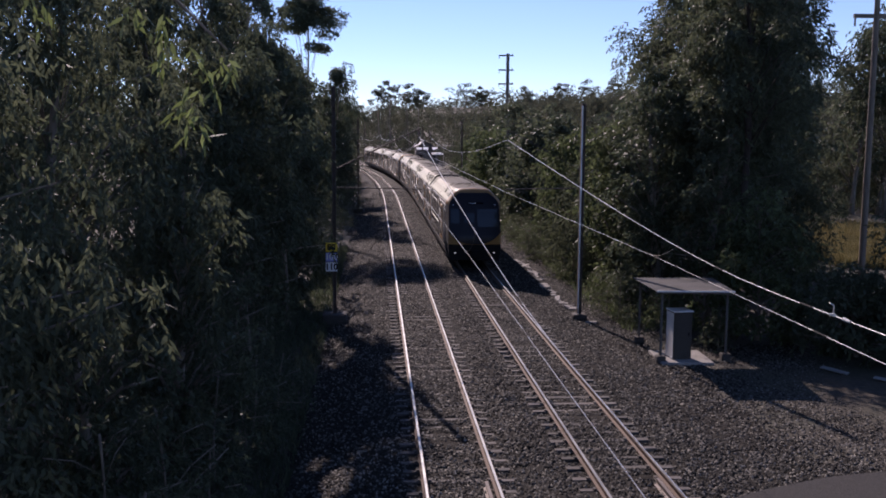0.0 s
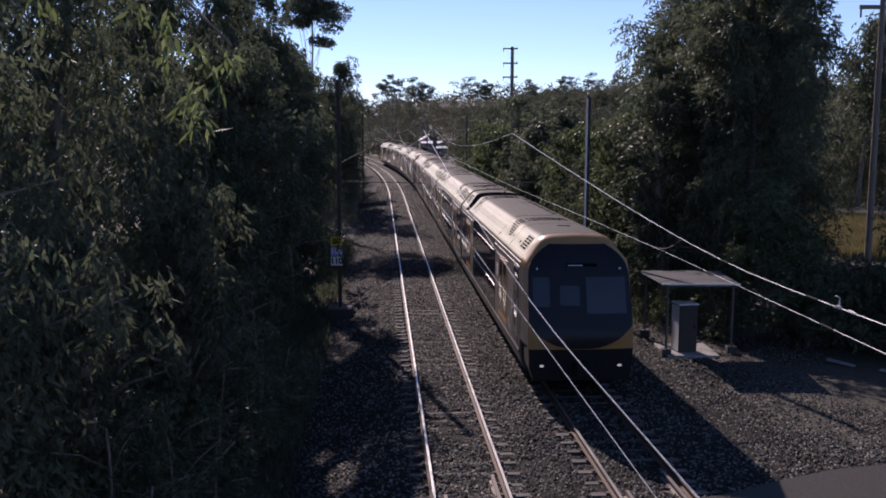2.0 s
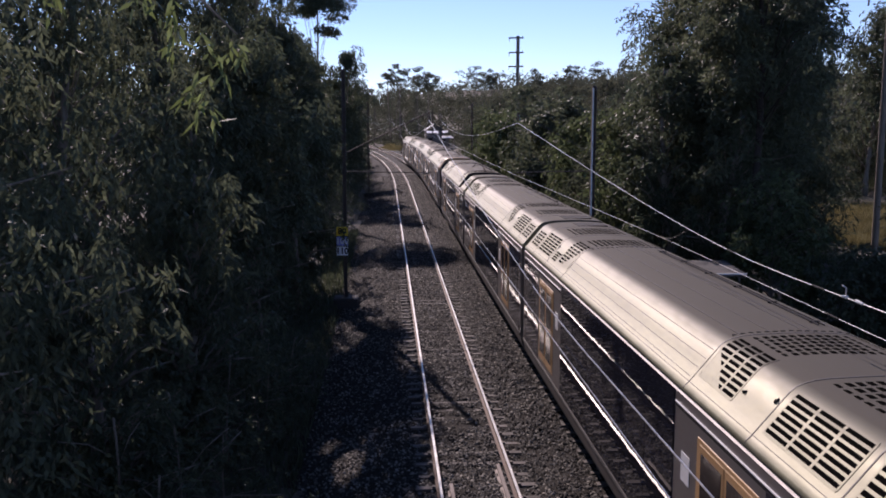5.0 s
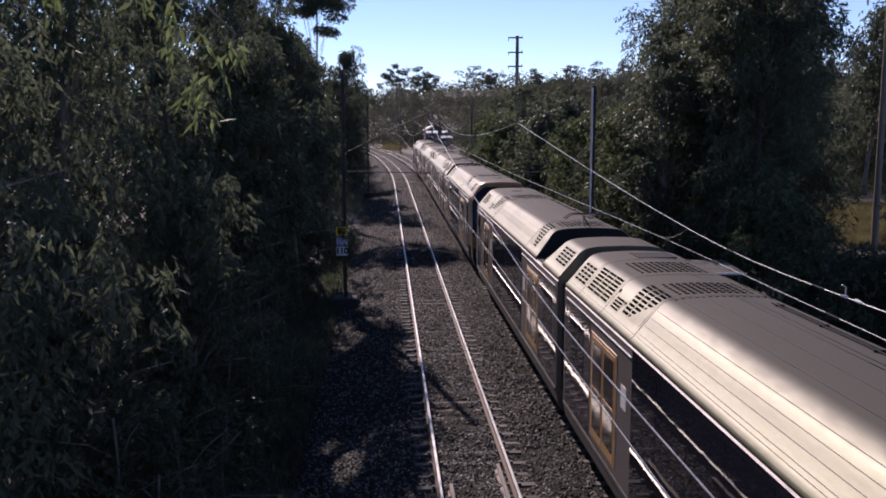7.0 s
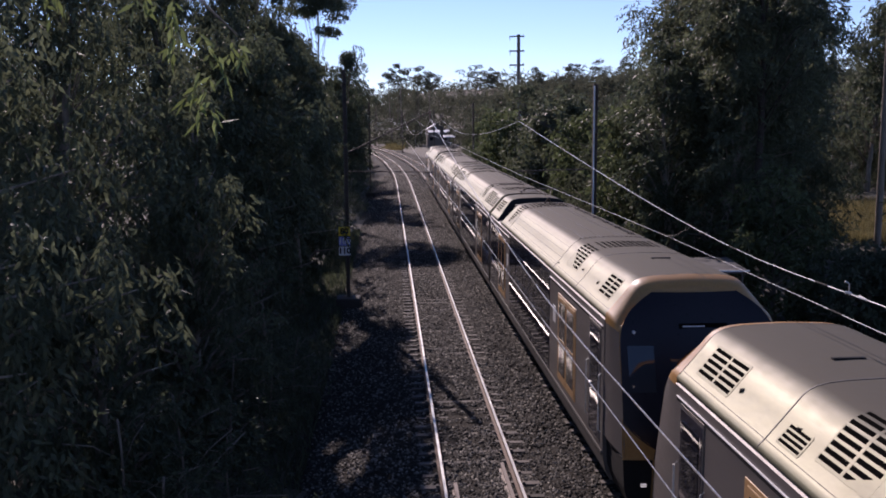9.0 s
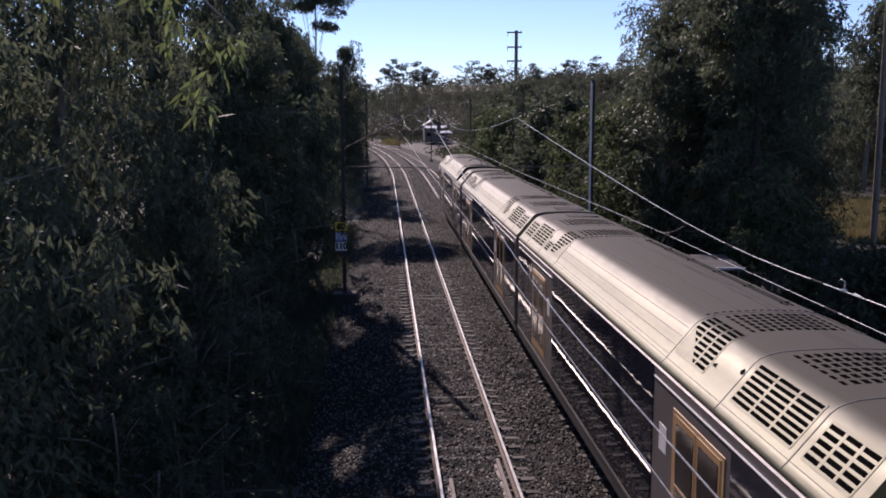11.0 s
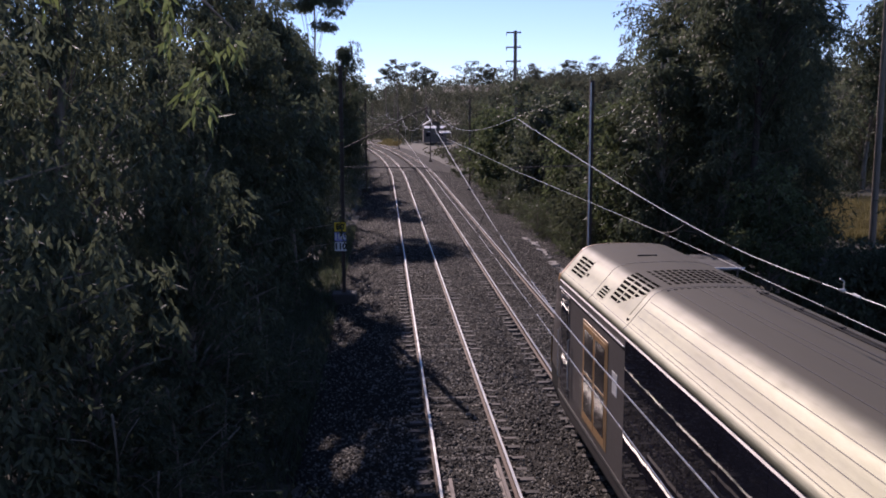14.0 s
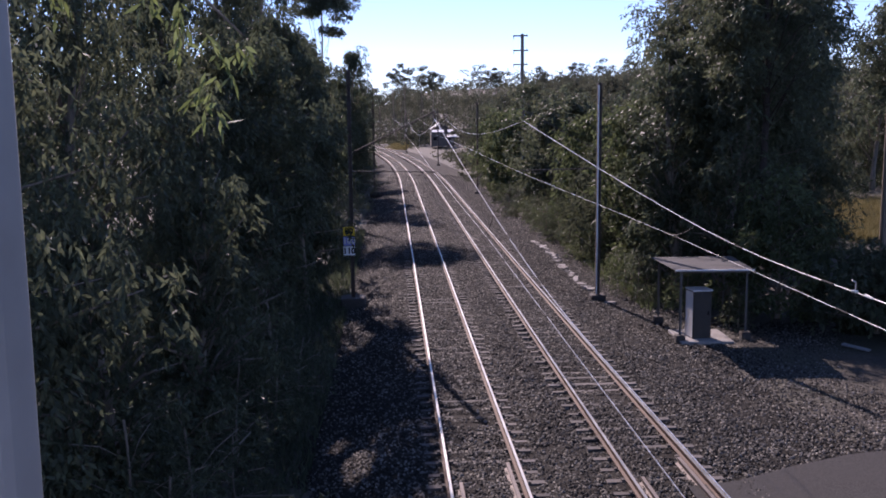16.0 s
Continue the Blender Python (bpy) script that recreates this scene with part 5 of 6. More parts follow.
def leaf_cloud(rng, centres, radii, per, length, width, droop, twig=6, at=None):
    """Leaves as narrow folded blades along drooping twigs that start round the given centres."""
    k = len(centres)
    which = np.repeat(np.arange(k), max(1, per // twig))
    n = len(which)
    d = rng.normal(size=(n, 3))
    d /= np.linalg.norm(d, axis=1)[:, None]
    r = rng.uniform(0.2, 1.0, n) ** 0.5
    p0 = centres[which] + d * (radii[which] * r[:, None])
    way = d * np.array([1, 1, 0.5]) * (1.1 - droop) + rng.normal(0, 0.3, (n, 3))
    way[:, 2] -= droop * 1.1
    way /= np.linalg.norm(way, axis=1)[:, None]
    step = length * rng.uniform(0.17, 0.33, n)
    i = np.tile(np.arange(twig), n)
    p0, way, step = np.repeat(p0, twig, 0), np.repeat(way, twig, 0), np.repeat(step, twig)
    n = len(i)
    p = p0 + way * (i * step)[:, None]
    p[:, 2] -= 0.035 * step * i * i
    if at is not None:
        keep = ~in_sun_gap(p + at)
        p, way = p[keep], way[keep]
        n = len(p)
    axis = way * 0.45 + rng.normal(0, 0.5, (n, 3))
    axis[:, 2] = axis[:, 2] * (1 - 0.5 * droop) - droop * 0.85
    axis /= np.linalg.norm(axis, axis=1)[:, None]
    side = np.cross(axis, rng.normal(size=(n, 3)))
    side /= np.linalg.norm(side, axis=1)[:, None] + 1e-9
    fold = np.cross(axis, side)
    l = length * rng.uniform(0.6, 1.35, n)[:, None]
    w = width * rng.uniform(0.7, 1.3, n)[:, None]
    mid = p + axis * l * 0.42
    verts = np.stack([p, mid + side * w * 0.5 + fold * w * 0.2, p + axis * l + fold * w * 0.35, mid - side * w * 0.5 + fold * w * 0.2], 1).reshape(-1, 3)
    return verts, np.arange(n * 4).reshape(-1, 4)


def build_tree(label, m, height, spread, seed, leaves, leaf_size, mat, low=0.3, trunk=0.16, droop=0.6, name="tree", group="", lean=0.0, clumps=34, flat=0.75, category="tree", bark=None, clump_r=0.23, blade=0.26, fork=0.16):
    """A tapered trunk with limbs, and a crown of many leaves in clumps at the limbs' ends."""
    rng = np.random.default_rng(seed)
    tree = thing(name, label, category, group, m=m)
    bm = bmesh.new()
    bend = rng.normal(0, 0.04 * height, 2) + np.array([lean * height, 0])
    def stem(u):
        return Vector((bend[0] * u * u + 0.03 * height * math.sin(3 * u + seed), bend[1] * u * u, height * u * 0.93))
    us = np.linspace(0, 1, 9)
    tube(bm, [stem(u) - Vector((0, 0, 0.4 if u == 0 else 0)) for u in us], [max(0.02, trunk * (1 - 0.85 * u) * (1.35 if u == 0 else 1)) for u in us], 9)
    centres, radii = [], []
    for k in range(clumps):
        u = low + (1 - low) * ((k + rng.uniform(0.1, 0.9)) / clumps)
        shape = math.sin(math.pi * min(1, 0.12 + 0.86 * (u - low) / (1 - low)) ** 0.8)
        reach = spread * (0.25 + 0.75 * shape) * rng.uniform(0.35, 1.05)
        a = k * 2.4 + rng.uniform(-0.7, 0.7)
        start = stem(max(0.05, u - fork * rng.uniform(0.5, 1.4)))
        end = stem(u) + Vector((math.cos(a) * reach, math.sin(a) * reach, rng.uniform(-0.04, 0.06) * height))
        mid = start.lerp(end, 0.5) + Vector((0, 0, 0.03 * height))
        tube(bm, [start, mid, end], [trunk * 0.35 * (1.1 - u), trunk * 0.2 * (1.1 - u) + 0.008, 0.01], 5)
        size = spread * clump_r * rng.uniform(0.7, 1.35)
        centres.append(end)
        radii.append((size, size, size * flat))
        if rng.uniform() < 0.6:
            centres.append(mid.lerp(end, 0.4) + Vector(rng.normal(0, spread * 0.1, 3)))
            radii.append((size * 0.8, size * 0.8, size * 0.7 * flat))
    part("trunk", bm, bark or BARK, tree, "tapered trunk with thin limbs", smooth=True)
    per = max(4, leaves // len(centres))
    verts, faces = leaf_cloud(rng, np.array(centres), np.array(radii), per, leaf_size, leaf_size * blade, droop, at=np.array(m.translation) if m.translation.x < 0 else None)
    crown = new("crown", raw_mesh("crown", verts, faces, mat))
    crown.parent = tree
    return tree


def ground_z(x, y):
    return float(ground_height(np.array(x, float), np.array(y, float)))


def build_shrub(x, y, size, seed, mat, label="low green shrub beside the tracks", leaf=0.135, count=1600):
    z = ground_z(x, y)
    return build_tree(label, pose(x, y, z - 0.05), size, size * 0.55, seed, count, leaf, mat, low=0.12, trunk=0.035, droop=0.25, name="shrub", group="trackside shrubs", clumps=14, category="shrub", clump_r=0.34)


def leaf_count(y, height, spread):
    """Fewer and larger leaves on trees farther off."""
    return int(0.8 * (33000 * math.exp(-y / 55) + 3500) * max(0.45, min(1.1, height * spread / 37)))


def plant_left():
    near_trees = [(-11.3, 47, 16.8, 2.6), (-8.5, 51, 12.5, 2.4), (-7.2, 11.5, 9.5, 3.4), (-10.5, 15.5, 13, 4.2), (-8.2, 20.5, 11.5, 3.4), (-6.9, 27, 8.5, 2.6), (-12.5, 25, 15, 4.6), (-9.0, 29.5, 12.5, 3.4), (-7.8, 36.0, 9.5, 3.2), (-7.8, 43.0, 11.5, 3.0), (-14, 46, 16, 4.0), (-11.5, 54, 12.0, 3.4), (-13.5, 62, 18.0, 2.6), (-12.2, 57, 18.0, 3.0), (-12.6, 64, 18.4, 2.2), (-9.9, 68, 12.0, 2.6), (-14.5, 82, 14, 4.4)]
    far_trees = [(-11.5, 92, 9.5, 3.4), (-16.5, 104, 15, 4.8), (-13.2, 112, 12.5, 3.6), (-19, 128, 15, 5), (-15.5, 136, 9.0, 3.6), (-6.1, 25.5, 7.8, 1.8), (-6.2, 40.5, 11.6, 2.3), (-5.4, 20.0, 6.8, 1.9), (-5.9, 15.5, 6.2, 2.0), (-24, 152, 16, 6), (-19, 164, 9.5, 4.0), (-32, 178, 16, 6), (-24.5, 196, 10, 4.5), (-36, 215, 15, 6), (-31.0, 236, 11, 5)]
    for k, (x, y, h, r) in enumerate(near_trees + far_trees):
        n, size = leaf_count(y, h, r), 0.14 + 0.003 * y
        build_tree("dense dark gum tree beside the railway" if k % 2 else "tall dark wattle with hanging leaves", pose(x, y, ground_z(x, y) - 0.1), h, r, 100 + k, n, size, LEAFDARK if k % 2 else LEAF, low=0.08, trunk=0.2, name="tree", group="trees along the line", clumps=54, droop=0.7, flat=1.15, blade=0.3)
    for k, (x, y, h, r) in enumerate(((-17, 31, 17, 5.0), (-19, 40, 18, 5.2), (-15.5, 20, 16, 4.6), (-20, 52, 18, 5.5), (-18, 66, 18, 5.0), (-22, 30, 19, 5.5))):
        build_tree("tall dense gum behind the trackside trees", pose(x, y, ground_z(x, y) - 0.1), h, r, 180 + k, 6500, 0.42, LEAFDARK, low=0.1, trunk=0.2, name="tree", group="trees along the line", clumps=44, droop=0.6)
    for k, (x, y, h, r) in enumerate(((-10.9, 79, 20.3, 3.4), (-11.6, 110, 12.0, 3.4))):
        build_tree("tall gum with a flat open crown on a bare trunk", pose(x, y, ground_z(x, y) - 0.1), h, r, 150 + k, 15000, 0.26, LEAFDARK, low=0.86, trunk=0.2, name="tree", group="trees along the line", clumps=20, droop=0.25, flat=0.36, clump_r=0.25, blade=0.34, fork=0.3)
    edge = [build_tree("bushy dark tree close to the line", pose(0, 0, -60), h, r, 170 + k, 5000, 0.36, LEAFDULL, low=0.06, trunk=0.12, name="tree", group="trees along the line", clumps=34, droop=0.5) for k, (h, r) in enumerate(((9.5, 3.2), (8.0, 3.4), (11.0, 3.2)))]
    for k, (x, y, h, r) in enumerate(((-6.1, 36.8, 12.5, 2.3), (-6.2, 30.5, 10.5, 2.3), (-6.5, 41.8, 12.0, 2.3), (-8.6, 86.0, 15.0, 2.4), (-9.4, 92.0, 12.0, 2.6))):
        build_tree("slim dark wattle reaching toward the line", pose(x, y, ground_z(x, y) - 0.1), h, r, 190 + k, 16000, 0.24, LEAFDARK, low=0.42, trunk=0.12, name="tree", group="trees along the line", clumps=46, droop=0.6, flat=1.1, blade=0.3)
    rnd = random.Random(21)
    for k in range(20):
        x, y, _ = line(84 + k * 8.0 + rnd.uniform(-2, 2), -rnd.uniform(6.4, 7.8))
        m = pose(x, y, ground_z(x, y) - 0.2, 0, 0, rnd.uniform(0, 360))
        if k < 3:
            edge[k].matrix_basis = m
        else:
            copy_thing(edge[k % 3], m)
    for k in range(5):
        x, y, _ = line(124 + k * 7.0 + rnd.uniform(-2, 2), SPACING + 7.5 + 0.9 * k + rnd.uniform(0, 1.5))
        copy_thing(edge[(k * 2) % 3], pose(x, y, ground_z(x, y) - 0.2, 0, 0, rnd.uniform(0, 360)))
    for k in range(22):
        y = 49 + (k % 3) * 7 + rnd.uniform(-2, 2)
        x = y * (0.17 + 0.24 * (k + rnd.uniform(0, 1)) / 22)
        turn = rnd.uniform(0, 360)
        if x < 21.5:
            copy_thing(edge[1 if k % 2 else 0], pose(x, y, ground_z(x, y) - 2.2, 0, 0, turn))
    for k in range(3):
        y = 76 + (k % 3) * 3 + rnd.uniform(-1, 1)
        x = y * (0.385 + 0.022 * k)
        copy_thing(edge[(0, 1)[k % 2]], pose(x, y, ground_z(x, y) - 3.5, 0, 0, rnd.uniform(0, 360)))
    for k in range(7):
        y = 90 + (k % 2) * 6 + rnd.uniform(-1, 1)
        x = y * (0.425 + 0.018 * k)
        copy_thing(edge[(0, 1)[k % 2]], pose(x, y, ground_z(x, y) - 1.2, 0, 0, rnd.uniform(0, 360)))
    rnd = random.Random(5)
    for k, (x, y, size) in enumerate(((-4.3, 13.5, 2.4), (-4.0, 16.5, 2.0), (-4.6, 19.5, 2.6), (-4.4, 23, 2.2), (-5.6, 26, 2.6), (-3.6, 11.5, 2.0))):
        build_shrub(x, y, size, 360 + k, LEAFDARK)
    for k in range(44):
        y = 10 + k * 2.9 + rnd.uniform(-0.8, 0.8)
        d = -rnd.uniform(4.4, 6.6) - (1.2 if 26 < y < 46 else 0)
        x = START + SLOPE * y + d
        build_shrub(x, y, rnd.uniform(1.6, 3.4), 300 + k, LEAFDARK if k % 3 else LEAF)


def build_overhang():
    """A wattle beside the bridge whose long limb hangs sprays of broad leaves in the sun."""
    x, y = -6.6, 8.6
    base = ground_z(x, y) - 0.1
    tree = thing("tree", "wattle with broad sunlit leaves hanging near the bridge", "tree", "trees along the line", m=pose(x, y, base))
    bm = bmesh.new()
    top = 8.9 - base
    tube(bm, [(0, 0, -0.3), (0.1, 0, 3), (-0.1, 0.1, 6), (0.3, 0, top)], [0.16, 0.13, 0.1, 0.06], 9)
    tube(bm, [(0, 0.05, 6.6), (1.6, -0.1, top - 0.6), (3.2, -0.2, top - 0.35), (4.3, -0.1, top - 0.55), (4.75, 0.0, top - 1.0)], [0.06, 0.045, 0.03, 0.018, 0.008], 7)
    part("trunk", bm, BARK, tree, "slender trunk with one long limb", smooth=True)
    rng = np.random.default_rng(640)
    centres = np.array([(4.0, -0.15, top - 0.62), (4.15, -0.1, top - 0.78), (4.3, -0.1, top - 0.98), (4.5, 0.0, top - 1.15), (4.42, 0.05, top - 1.4), (4.48, 0.0, top - 1.6), (4.72, 0.1, top - 1.0), (3.1, -0.2, top - 0.6), (2.2, 0.1, top - 0.8)])
    verts, faces = leaf_cloud(rng, centres, np.full((9, 3), 0.13), 18, 0.17, 0.042, 0.75, twig=5)
    crown = new("crown", raw_mesh("crown", verts, faces, LEAFLIT))
    crown.parent = tree


def plant_right():
    tall_gums = [(13.1, 45, 17.0, 3.3), (13.7, 42, 19, 3.3), (16.2, 46.5, 18, 3.0), (16.2, 52.5, 18, 4.0), (17.3, 52, 18, 3.8), (30.5, 80, 13.5, 4.6), (39.5, 84, 17.5, 5.0), (43.5, 88, 14, 5), (25.5, 84, 9.5, 4.0), (9.6, 58, 8.5, 3.0), (8.6, 72, 9.0, 3.2), (6.8, 88, 8.5, 3.2), (11.0, 82, 10, 4)]
    bank_trees = [(6.4, 104, 9, 3.4), (9.5, 112, 12, 4.4), (8.7, 43.5, 8.6, 1.9), (9.9, 39.5, 10.8, 2.2), (11.2, 43, 12.2, 2.4), (11.9, 37.8, 10.2, 2.3), (15, 70, 10.5, 4.6), (6.6, 125, 9, 3.4), (12.5, 34.5, 5.5, 2.6), (15, 31.5, 3.2, 2.4), (18.5, 29.5, 5.0, 2.8), (20, 34, 7.5, 3.2)]
    for k, (x, y, h, r) in enumerate(tall_gums + bank_trees):
        n, size = leaf_count(y, h, r), 0.13 + 0.0031 * y
        build_tree("tall grey-green gum tree" if h > 12 else "bushy green roadside tree", pose(x, y, ground_z(x, y) - 0.1), h, r, 200 + k, n, size, (LEAF, LEAFDARK, LEAF)[k % 3] if h > 10 else (LEAFPALE if k % 2 else LEAF), low=0.34 if h > 12 else 0.14, trunk=0.22 if h > 10 else 0.1, name="tree", group="trees along the line", clumps=60 if h > 12 else 46, droop=0.5 if h > 12 else 0.45, flat=1.2 if h > 12 else 0.9, clump_r=0.2 if h > 12 else 0.25, blade=0.3 if h > 10 else 0.42)
    for k, (x, y, h, r) in enumerate(((13.6, 48.5, 19, 3.8), (17.8, 50, 18.5, 2.8), (12.0, 41.5, 14, 2.6))):
        build_tree("tall dense gum with hanging foliage", pose(x, y, ground_z(x, y) - 0.1), h, r, 280 + k, 24000, 0.27, LEAFDARK if k % 2 else LEAF, low=0.4, trunk=0.24, name="tree", group="trees along the line", clumps=64, droop=0.5, flat=1.2, clump_r=0.19, blade=0.28)
    for k, (x, y, h, r) in enumerate(((40.6, 82, 19.0, 4.2), (44.5, 85, 20.5, 4.6))):
        build_tree("tall grey-green gum beyond the dry grass", pose(x, y, ground_z(x, y) - 0.1), h, r, 290 + k, 12000, 0.38, LEAF if k else LEAFDARK, low=0.42, trunk=0.24, name="tree", group="trees along the line", clumps=48, droop=0.5, flat=1.0, clump_r=0.22, blade=0.3)
    x, y = 12.3, 36.5
    build_tree("tall gum with a bare dark trunk and high crown", pose(x, y, ground_z(x, y) - 0.1), 17.5, 2.7, 295, 24000, 0.24, LEAF, low=0.58, trunk=0.2, name="tree", group="trees along the line", clumps=40, droop=0.5, flat=1.1, clump_r=0.22, blade=0.3, bark=BARKDARK)
    rnd = random.Random(9)
    for k in range(34):
        y = 33 + k * 2.2 + rnd.uniform(-1, 1)
        x = START + SLOPE * y + 3.65 + rnd.uniform(4.6, 7.2) + (1.6 if y < 38 else 0)
        build_shrub(x, y, rnd.uniform(1.2, 3.2), 400 + k, LEAFPALE if k % 2 else LEAF, "pale green shrub beside the tracks")
    for k in range(20):
        x, y, _ = line(56 + k * 3.6 + rnd.uniform(-1, 1), SPACING + rnd.uniform(3.6, 5.4))
        build_shrub(x, y, rnd.uniform(0.5, 1.3), 440 + k, LEAFDULL, "low dull brown-green weeds on the verge", leaf=0.2, count=520)


def plant_far():
    """The wooded rise beyond the bend: single crowns on the skyline over a closed canopy."""
    kinds = []
    for k, (h, r, low) in enumerate(((15, 5.5, 0.3), (19, 5, 0.6), (14, 5.5, 0.3), (21, 5.0, 0.68), (17, 6.0, 0.45))):
        spot = ((70, 372), (112, 380), (150, 366), (-120, 390), (40, 396))[k]
        kinds.append(build_tree("distant gum tree on the wooded rise", pose(*spot, ground_z(*spot) - 1.5), h, r, 500 + k, 2000, 0.68, LEAFFAR, low=low, trunk=0.2, name="tree", group="distant trees", clumps=20, droop=0.3, flat=0.5))
    rnd = random.Random(12)
    spots = []
    for dist, count, lo, hi in ((135, 12, 0.12, 0.55), (180, 20, 0.03, 0.5), (230, 26, -0.06, 0.5), (280, 34, -0.3, 0.5), (330, 34, -0.34, 0.5)):
        for k in range(count):
            a = lo + (hi - lo) * (k + rnd.uniform(0.1, 0.9)) / count
            d = dist * rnd.uniform(0.93, 1.07)
            x, y = d * math.tan(a), d
            off = float(near_line(np.array(x), np.array(y)))
            if (-9 < off < 11 and y < 300) or (abs(x + 2) < 8 and 150 < y < 234) or (-10 < x < 5 and 226 < y < 252):
                continue
            spots.append((x, y))
    for x, y in spots:
        k = rnd.randrange(5)
        skyline = 7.1 + y * float(np.interp(x / y, [-0.11, -0.06, 0.0, 0.07, 0.12, 0.22], [0.058, 0.05, 0.041, 0.045, 0.057, 0.071])) * rnd.uniform(0.78, 0.95)
        size = max(0.45, min(1.35, (skyline - ground_z(x, y)) / (15, 19, 14, 21, 17)[k]))
        m = pose(x, y, ground_z(x, y) - 0.3, 0, 0, rnd.uniform(0, 360)) @ Matrix.Diagonal((0.5 + 0.5 * size, 0.5 + 0.5 * size, size, 1))
        copy_thing(kinds[k], m)
    for k, (x, y, top, r) in enumerate(((-12.0, 264, 25.0, 3.0), (-14.6, 266, 23.8, 2.2), (-5.6, 266, 24.6, 3.6), (-2.4, 262, 23.2, 2.6), (10.2, 264, 24.6, 4.4), (13.8, 262, 22.8, 2.6), (30, 270, 24.2, 2.6), (39, 268, 25.0, 3.0), (47, 272, 26.4, 3.4), (54, 268, 26.8, 3.2))):
        g = ground_z(x, y)
        build_tree("distant gum with a flat umbrella crown", pose(x, y, g - 0.3), top - g + 0.3, r * 1.15, 560 + k, 4200, 0.3, LEAFFAR, low=0.8, trunk=0.2, name="tree", group="distant trees", clumps=10, droop=0.1, flat=0.42, clump_r=0.24, blade=0.42, fork=0.28)
    rng = np.random.default_rng(77)
    for count, near, far, leaf, sizes, name in ((2600, 120, 420, 0.9, (1.8, 3.6), "distant_woodland"), (1500, 400, 900, 2.0, (4, 8), "horizon_woodland")):
        a = rng.uniform(-0.5, 0.55, count)
        d = near * (far / near) ** rng.uniform(0, 1, count)
        x, y = d * np.tan(a), d
        off = near_line(x, y)
        keep = ((off < -11) | (off > 13) | (y > 300)) & ~((np.abs(x + 2) < 9) & (y > 140) & (y < 236)) & ~((x > -10) & (x < 5) & (y > 226) & (y < 252)) & ((off > 0) | (y > 200)) & ~((x > 8) & (y < 130))
        x, y = x[keep], y[keep]
        z = ground_height(x, y) + rng.uniform(0.5, 8.0, len(x)) + 1.5 * np.sin(x * 0.07) * np.cos(y * 0.05)
        size = rng.uniform(*sizes, len(x))
        verts, faces = leaf_cloud(rng, np.stack([x, y, z], 1), np.stack([size, size, size * 0.6], 1), 72, leaf * 0.66, leaf * 0.28, 0.2)
        tagged(new(name, raw_mesh(name, verts, faces, LEAFFAR)), "closed dull green canopy of the distant woodland", "woodland", kind="stuff")


def plant_scrub():
    """Low scrub under the far trees."""
    rng = np.random.default_rng(78)
    y = rng.uniform(128, 300, 5200)
    x = y * rng.uniform(-0.22, 0.3, len(y))
    off = near_line(x, y)
    keep = ((off < -6.5) | (off > 10)) & ~((np.abs(x + 1) < 7) & (y > 175) & (y < 232))
    x, y = x[keep], y[keep]
    size = rng.uniform(0.7, 1.7, len(x))
    z = ground_height(x, y) + size * 0.45
    # a closed belt of taller scrub on the rise past the clearing
    v = rng.uniform(254, 420, 1100)
    u = v * rng.uniform(-0.13, -0.015, len(v))
    x, y, size = np.append(x, u), np.append(y, v), np.append(size, rng.uniform(1.5, 2.6, len(v)))
    z = np.append(z, ground_height(u, v) + rng.uniform(0.8, 6.5, len(v)))
    verts, faces = leaf_cloud(rng, np.stack([x, y, z], 1), np.stack([size, size, size * 0.7], 1), 26, 0.6, 0.26, 0.2)
    tagged(new("distant_scrub", raw_mesh("distant_scrub", verts, faces, LEAFFAR)), "low dull green scrub under the distant trees", "scrub", kind="stuff")


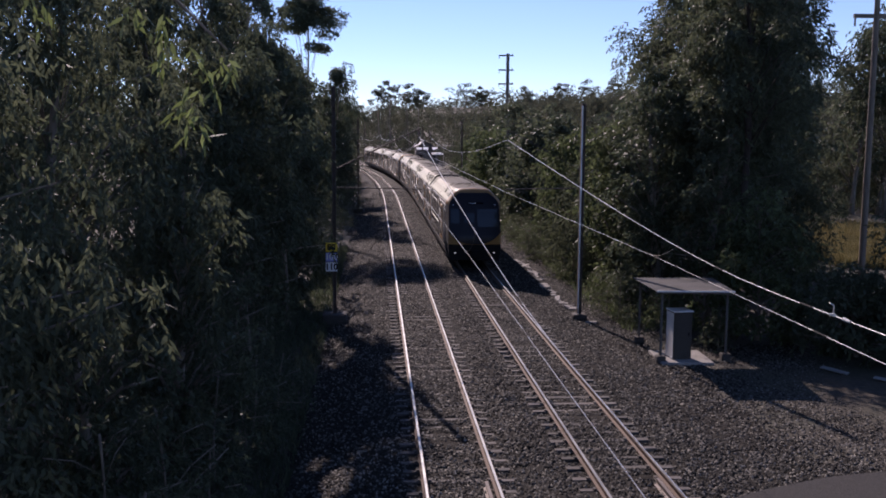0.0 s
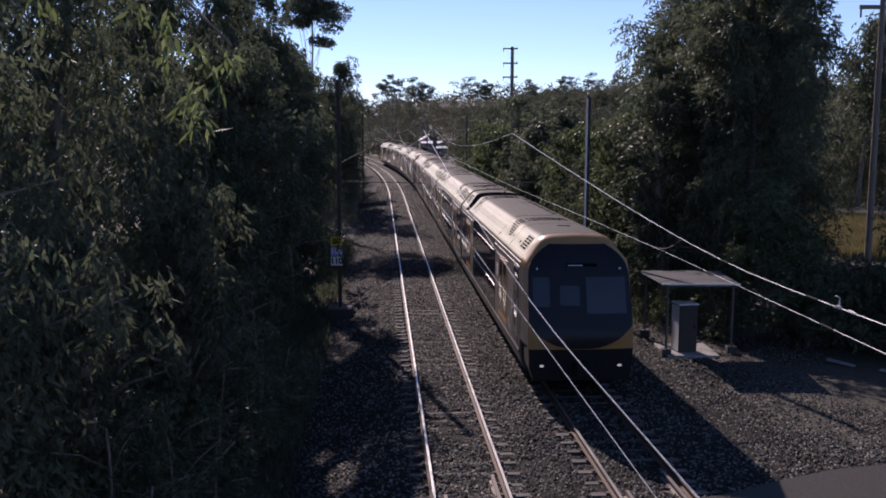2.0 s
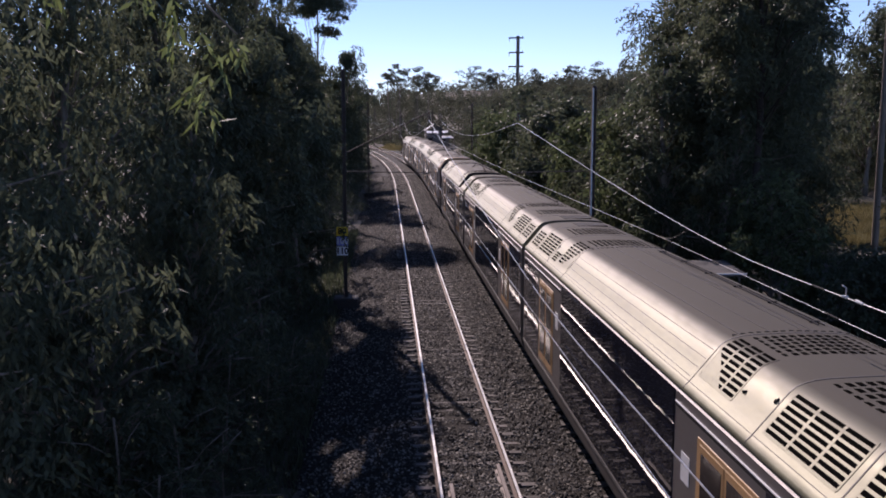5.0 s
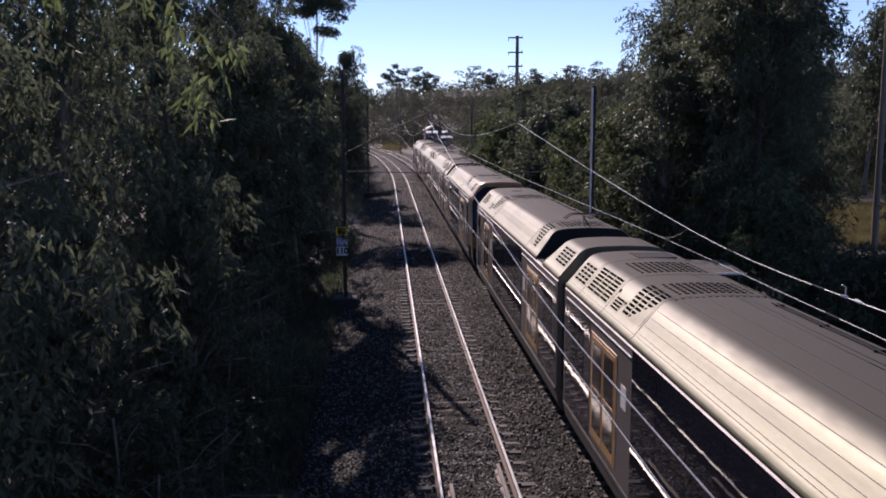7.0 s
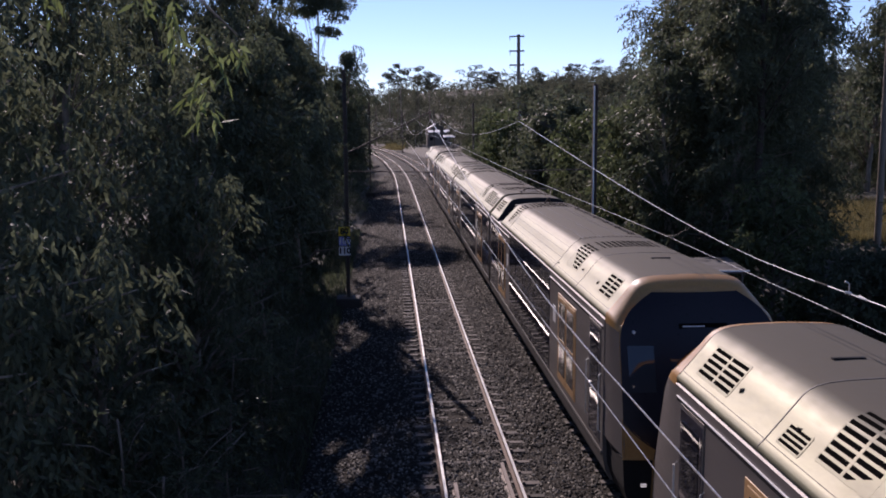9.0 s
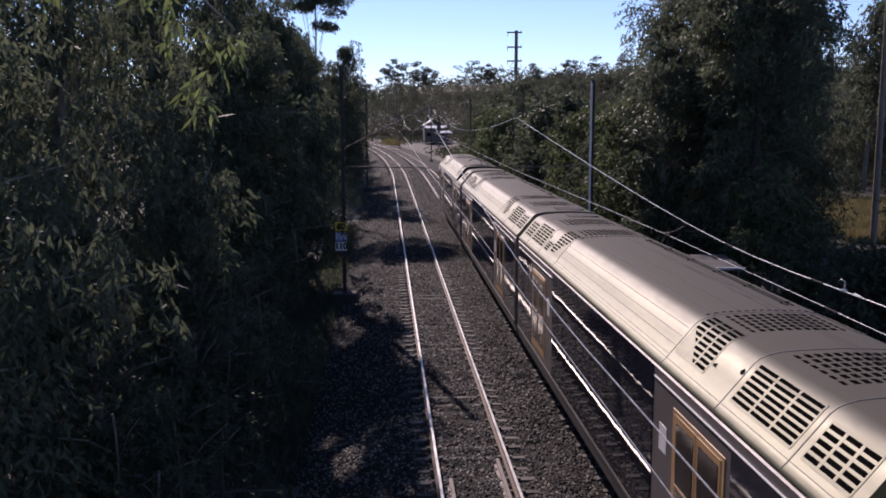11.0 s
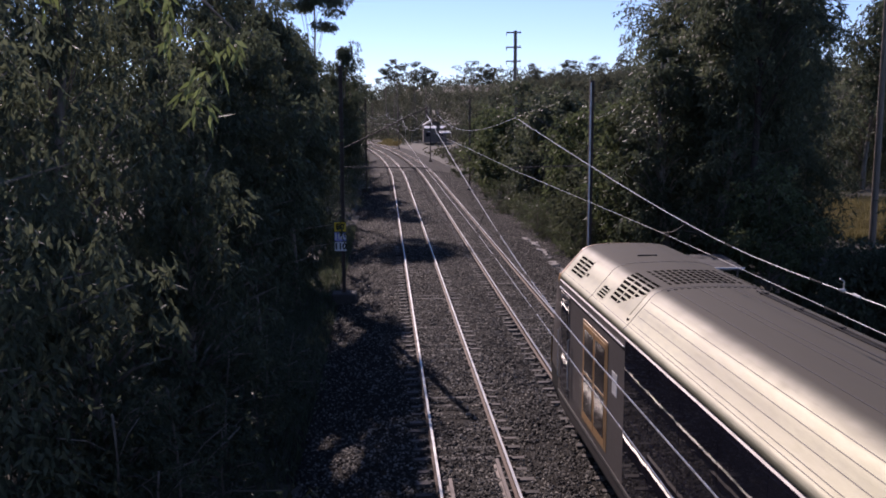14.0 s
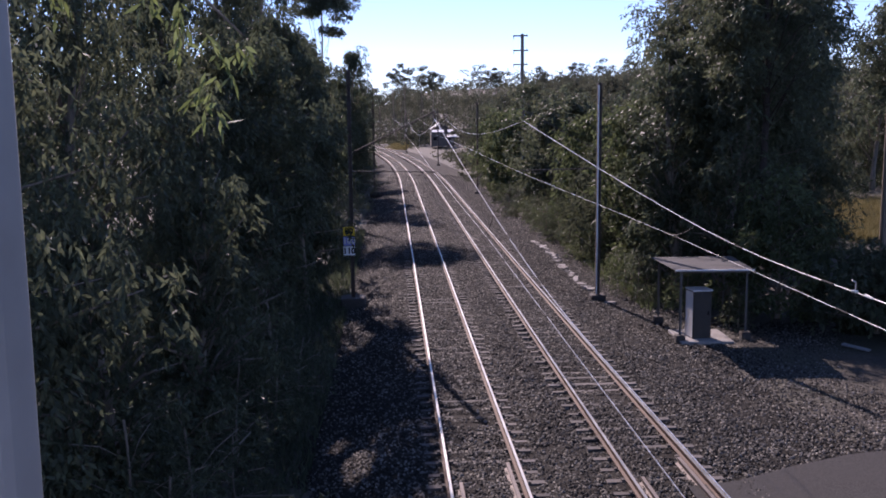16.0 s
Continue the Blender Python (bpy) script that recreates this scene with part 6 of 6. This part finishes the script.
def build_grass(name, label, cx, cy, rx, ry, count, seed, height=0.5, mat=None):
    """A patch of upright blades."""
    rng = np.random.default_rng(seed)
    x, y = cx + rng.uniform(-rx, rx, count), cy + rng.uniform(-ry, ry, count)
    z = ground_height(x, y)
    h = height * rng.uniform(0.5, 1.3, count)
    t = rng.uniform(0, 6.28, count)
    w = 0.02 + 0.012 * rng.uniform(0, 1, count)
    dx, dy = np.cos(t) * w, np.sin(t) * w
    lean = rng.normal(0, 0.35, (2, count)) * h
    a = np.stack([x - dx, y - dy, z], 1)
    b = np.stack([x + dx, y + dy, z], 1)
    c = np.stack([x + lean[0], y + lean[1], z + h], 1)
    verts = np.stack([a, b, c], 1).reshape(-1, 3)
    tagged(new(name, raw_mesh(name, verts, np.arange(count * 3).reshape(-1, 3), mat or GRASS)), label, "grass", kind="stuff")


# ---- build ----
build_ground()
build_ballast()
near_track = build_track(0.0, "railway track with rusty rails on grey ballast, empty")
far_track = build_track(SPACING, "railway track with polished rails that the train runs on")
lay_out_train()
build_wires(0.0, "overhead wires above the empty track")
build_wire_fittings(build_wires(SPACING, "overhead wires above the train's track"))
for s in MASTS[1:]:
    build_mast(s, -3.48, 0.0, 9.2, True)
    build_mast(s, SPACING + 3.15, SPACING, 8.6, False)
build_speed_sign()
build_gravel_yard()
build_access_road()
build_shelter()
build_utility_pole(12.6, 150, 22.0, (21.7, 19.4, 17.2), "tall timber power pole with three crossarms", girth=0.34)
build_utility_pole(24.2, 50.5, 15.8, (14.8,), "timber power pole with one crossarm among trees", span=2.0)
build_house()
build_rubble_edge()
build_marker_post(6.7, 65)
build_loose_sheet(13.4, 29.4, 0.9, 0.22, -50, "pale weathered board lying on the ground")
build_loose_sheet(14.4, 28.2, 0.5, 0.22, -40, "pale weathered board lying on the ground")
build_bridge()
plant_left()
build_overhang()
plant_right()
plant_far()
plant_scrub()
build_grass("dry_grass", "dry yellow grass on the sunlit verge", 30, 61, 6, 8, 52000, 3, 0.7)
build_grass("verge_weeds", "low green weeds along the edge of the ballast", -4.6, 36, 1.7, 27, 16000, 6, 0.3, LEAFDARK)
build_grass("verge_grass", "low dull grass along the edge of the ballast", 9.6, 62, 2.6, 26, 14000, 7, 0.35, LEAFPALE)
build_grass("grass_clearing", "sunlit yellow grass beyond the bend", -11.6, 232, 2.6, 16, 7000, 4, 0.9)
scatter_stones(150000, (-3.7, 10.5), (11, 120), (0.026, 0.055), 1, bed_height, "loose_ballast", "loose grey ballast stones")
scatter_stones(16000, (10.4, 16.5), (17.5, 33), (0.026, 0.055), 2, bed_height, "loose_gravel", "loose grey gravel beside the shelter")
build_sleepers(near_track, 0.0)
build_sleepers(far_track, SPACING)
motions()
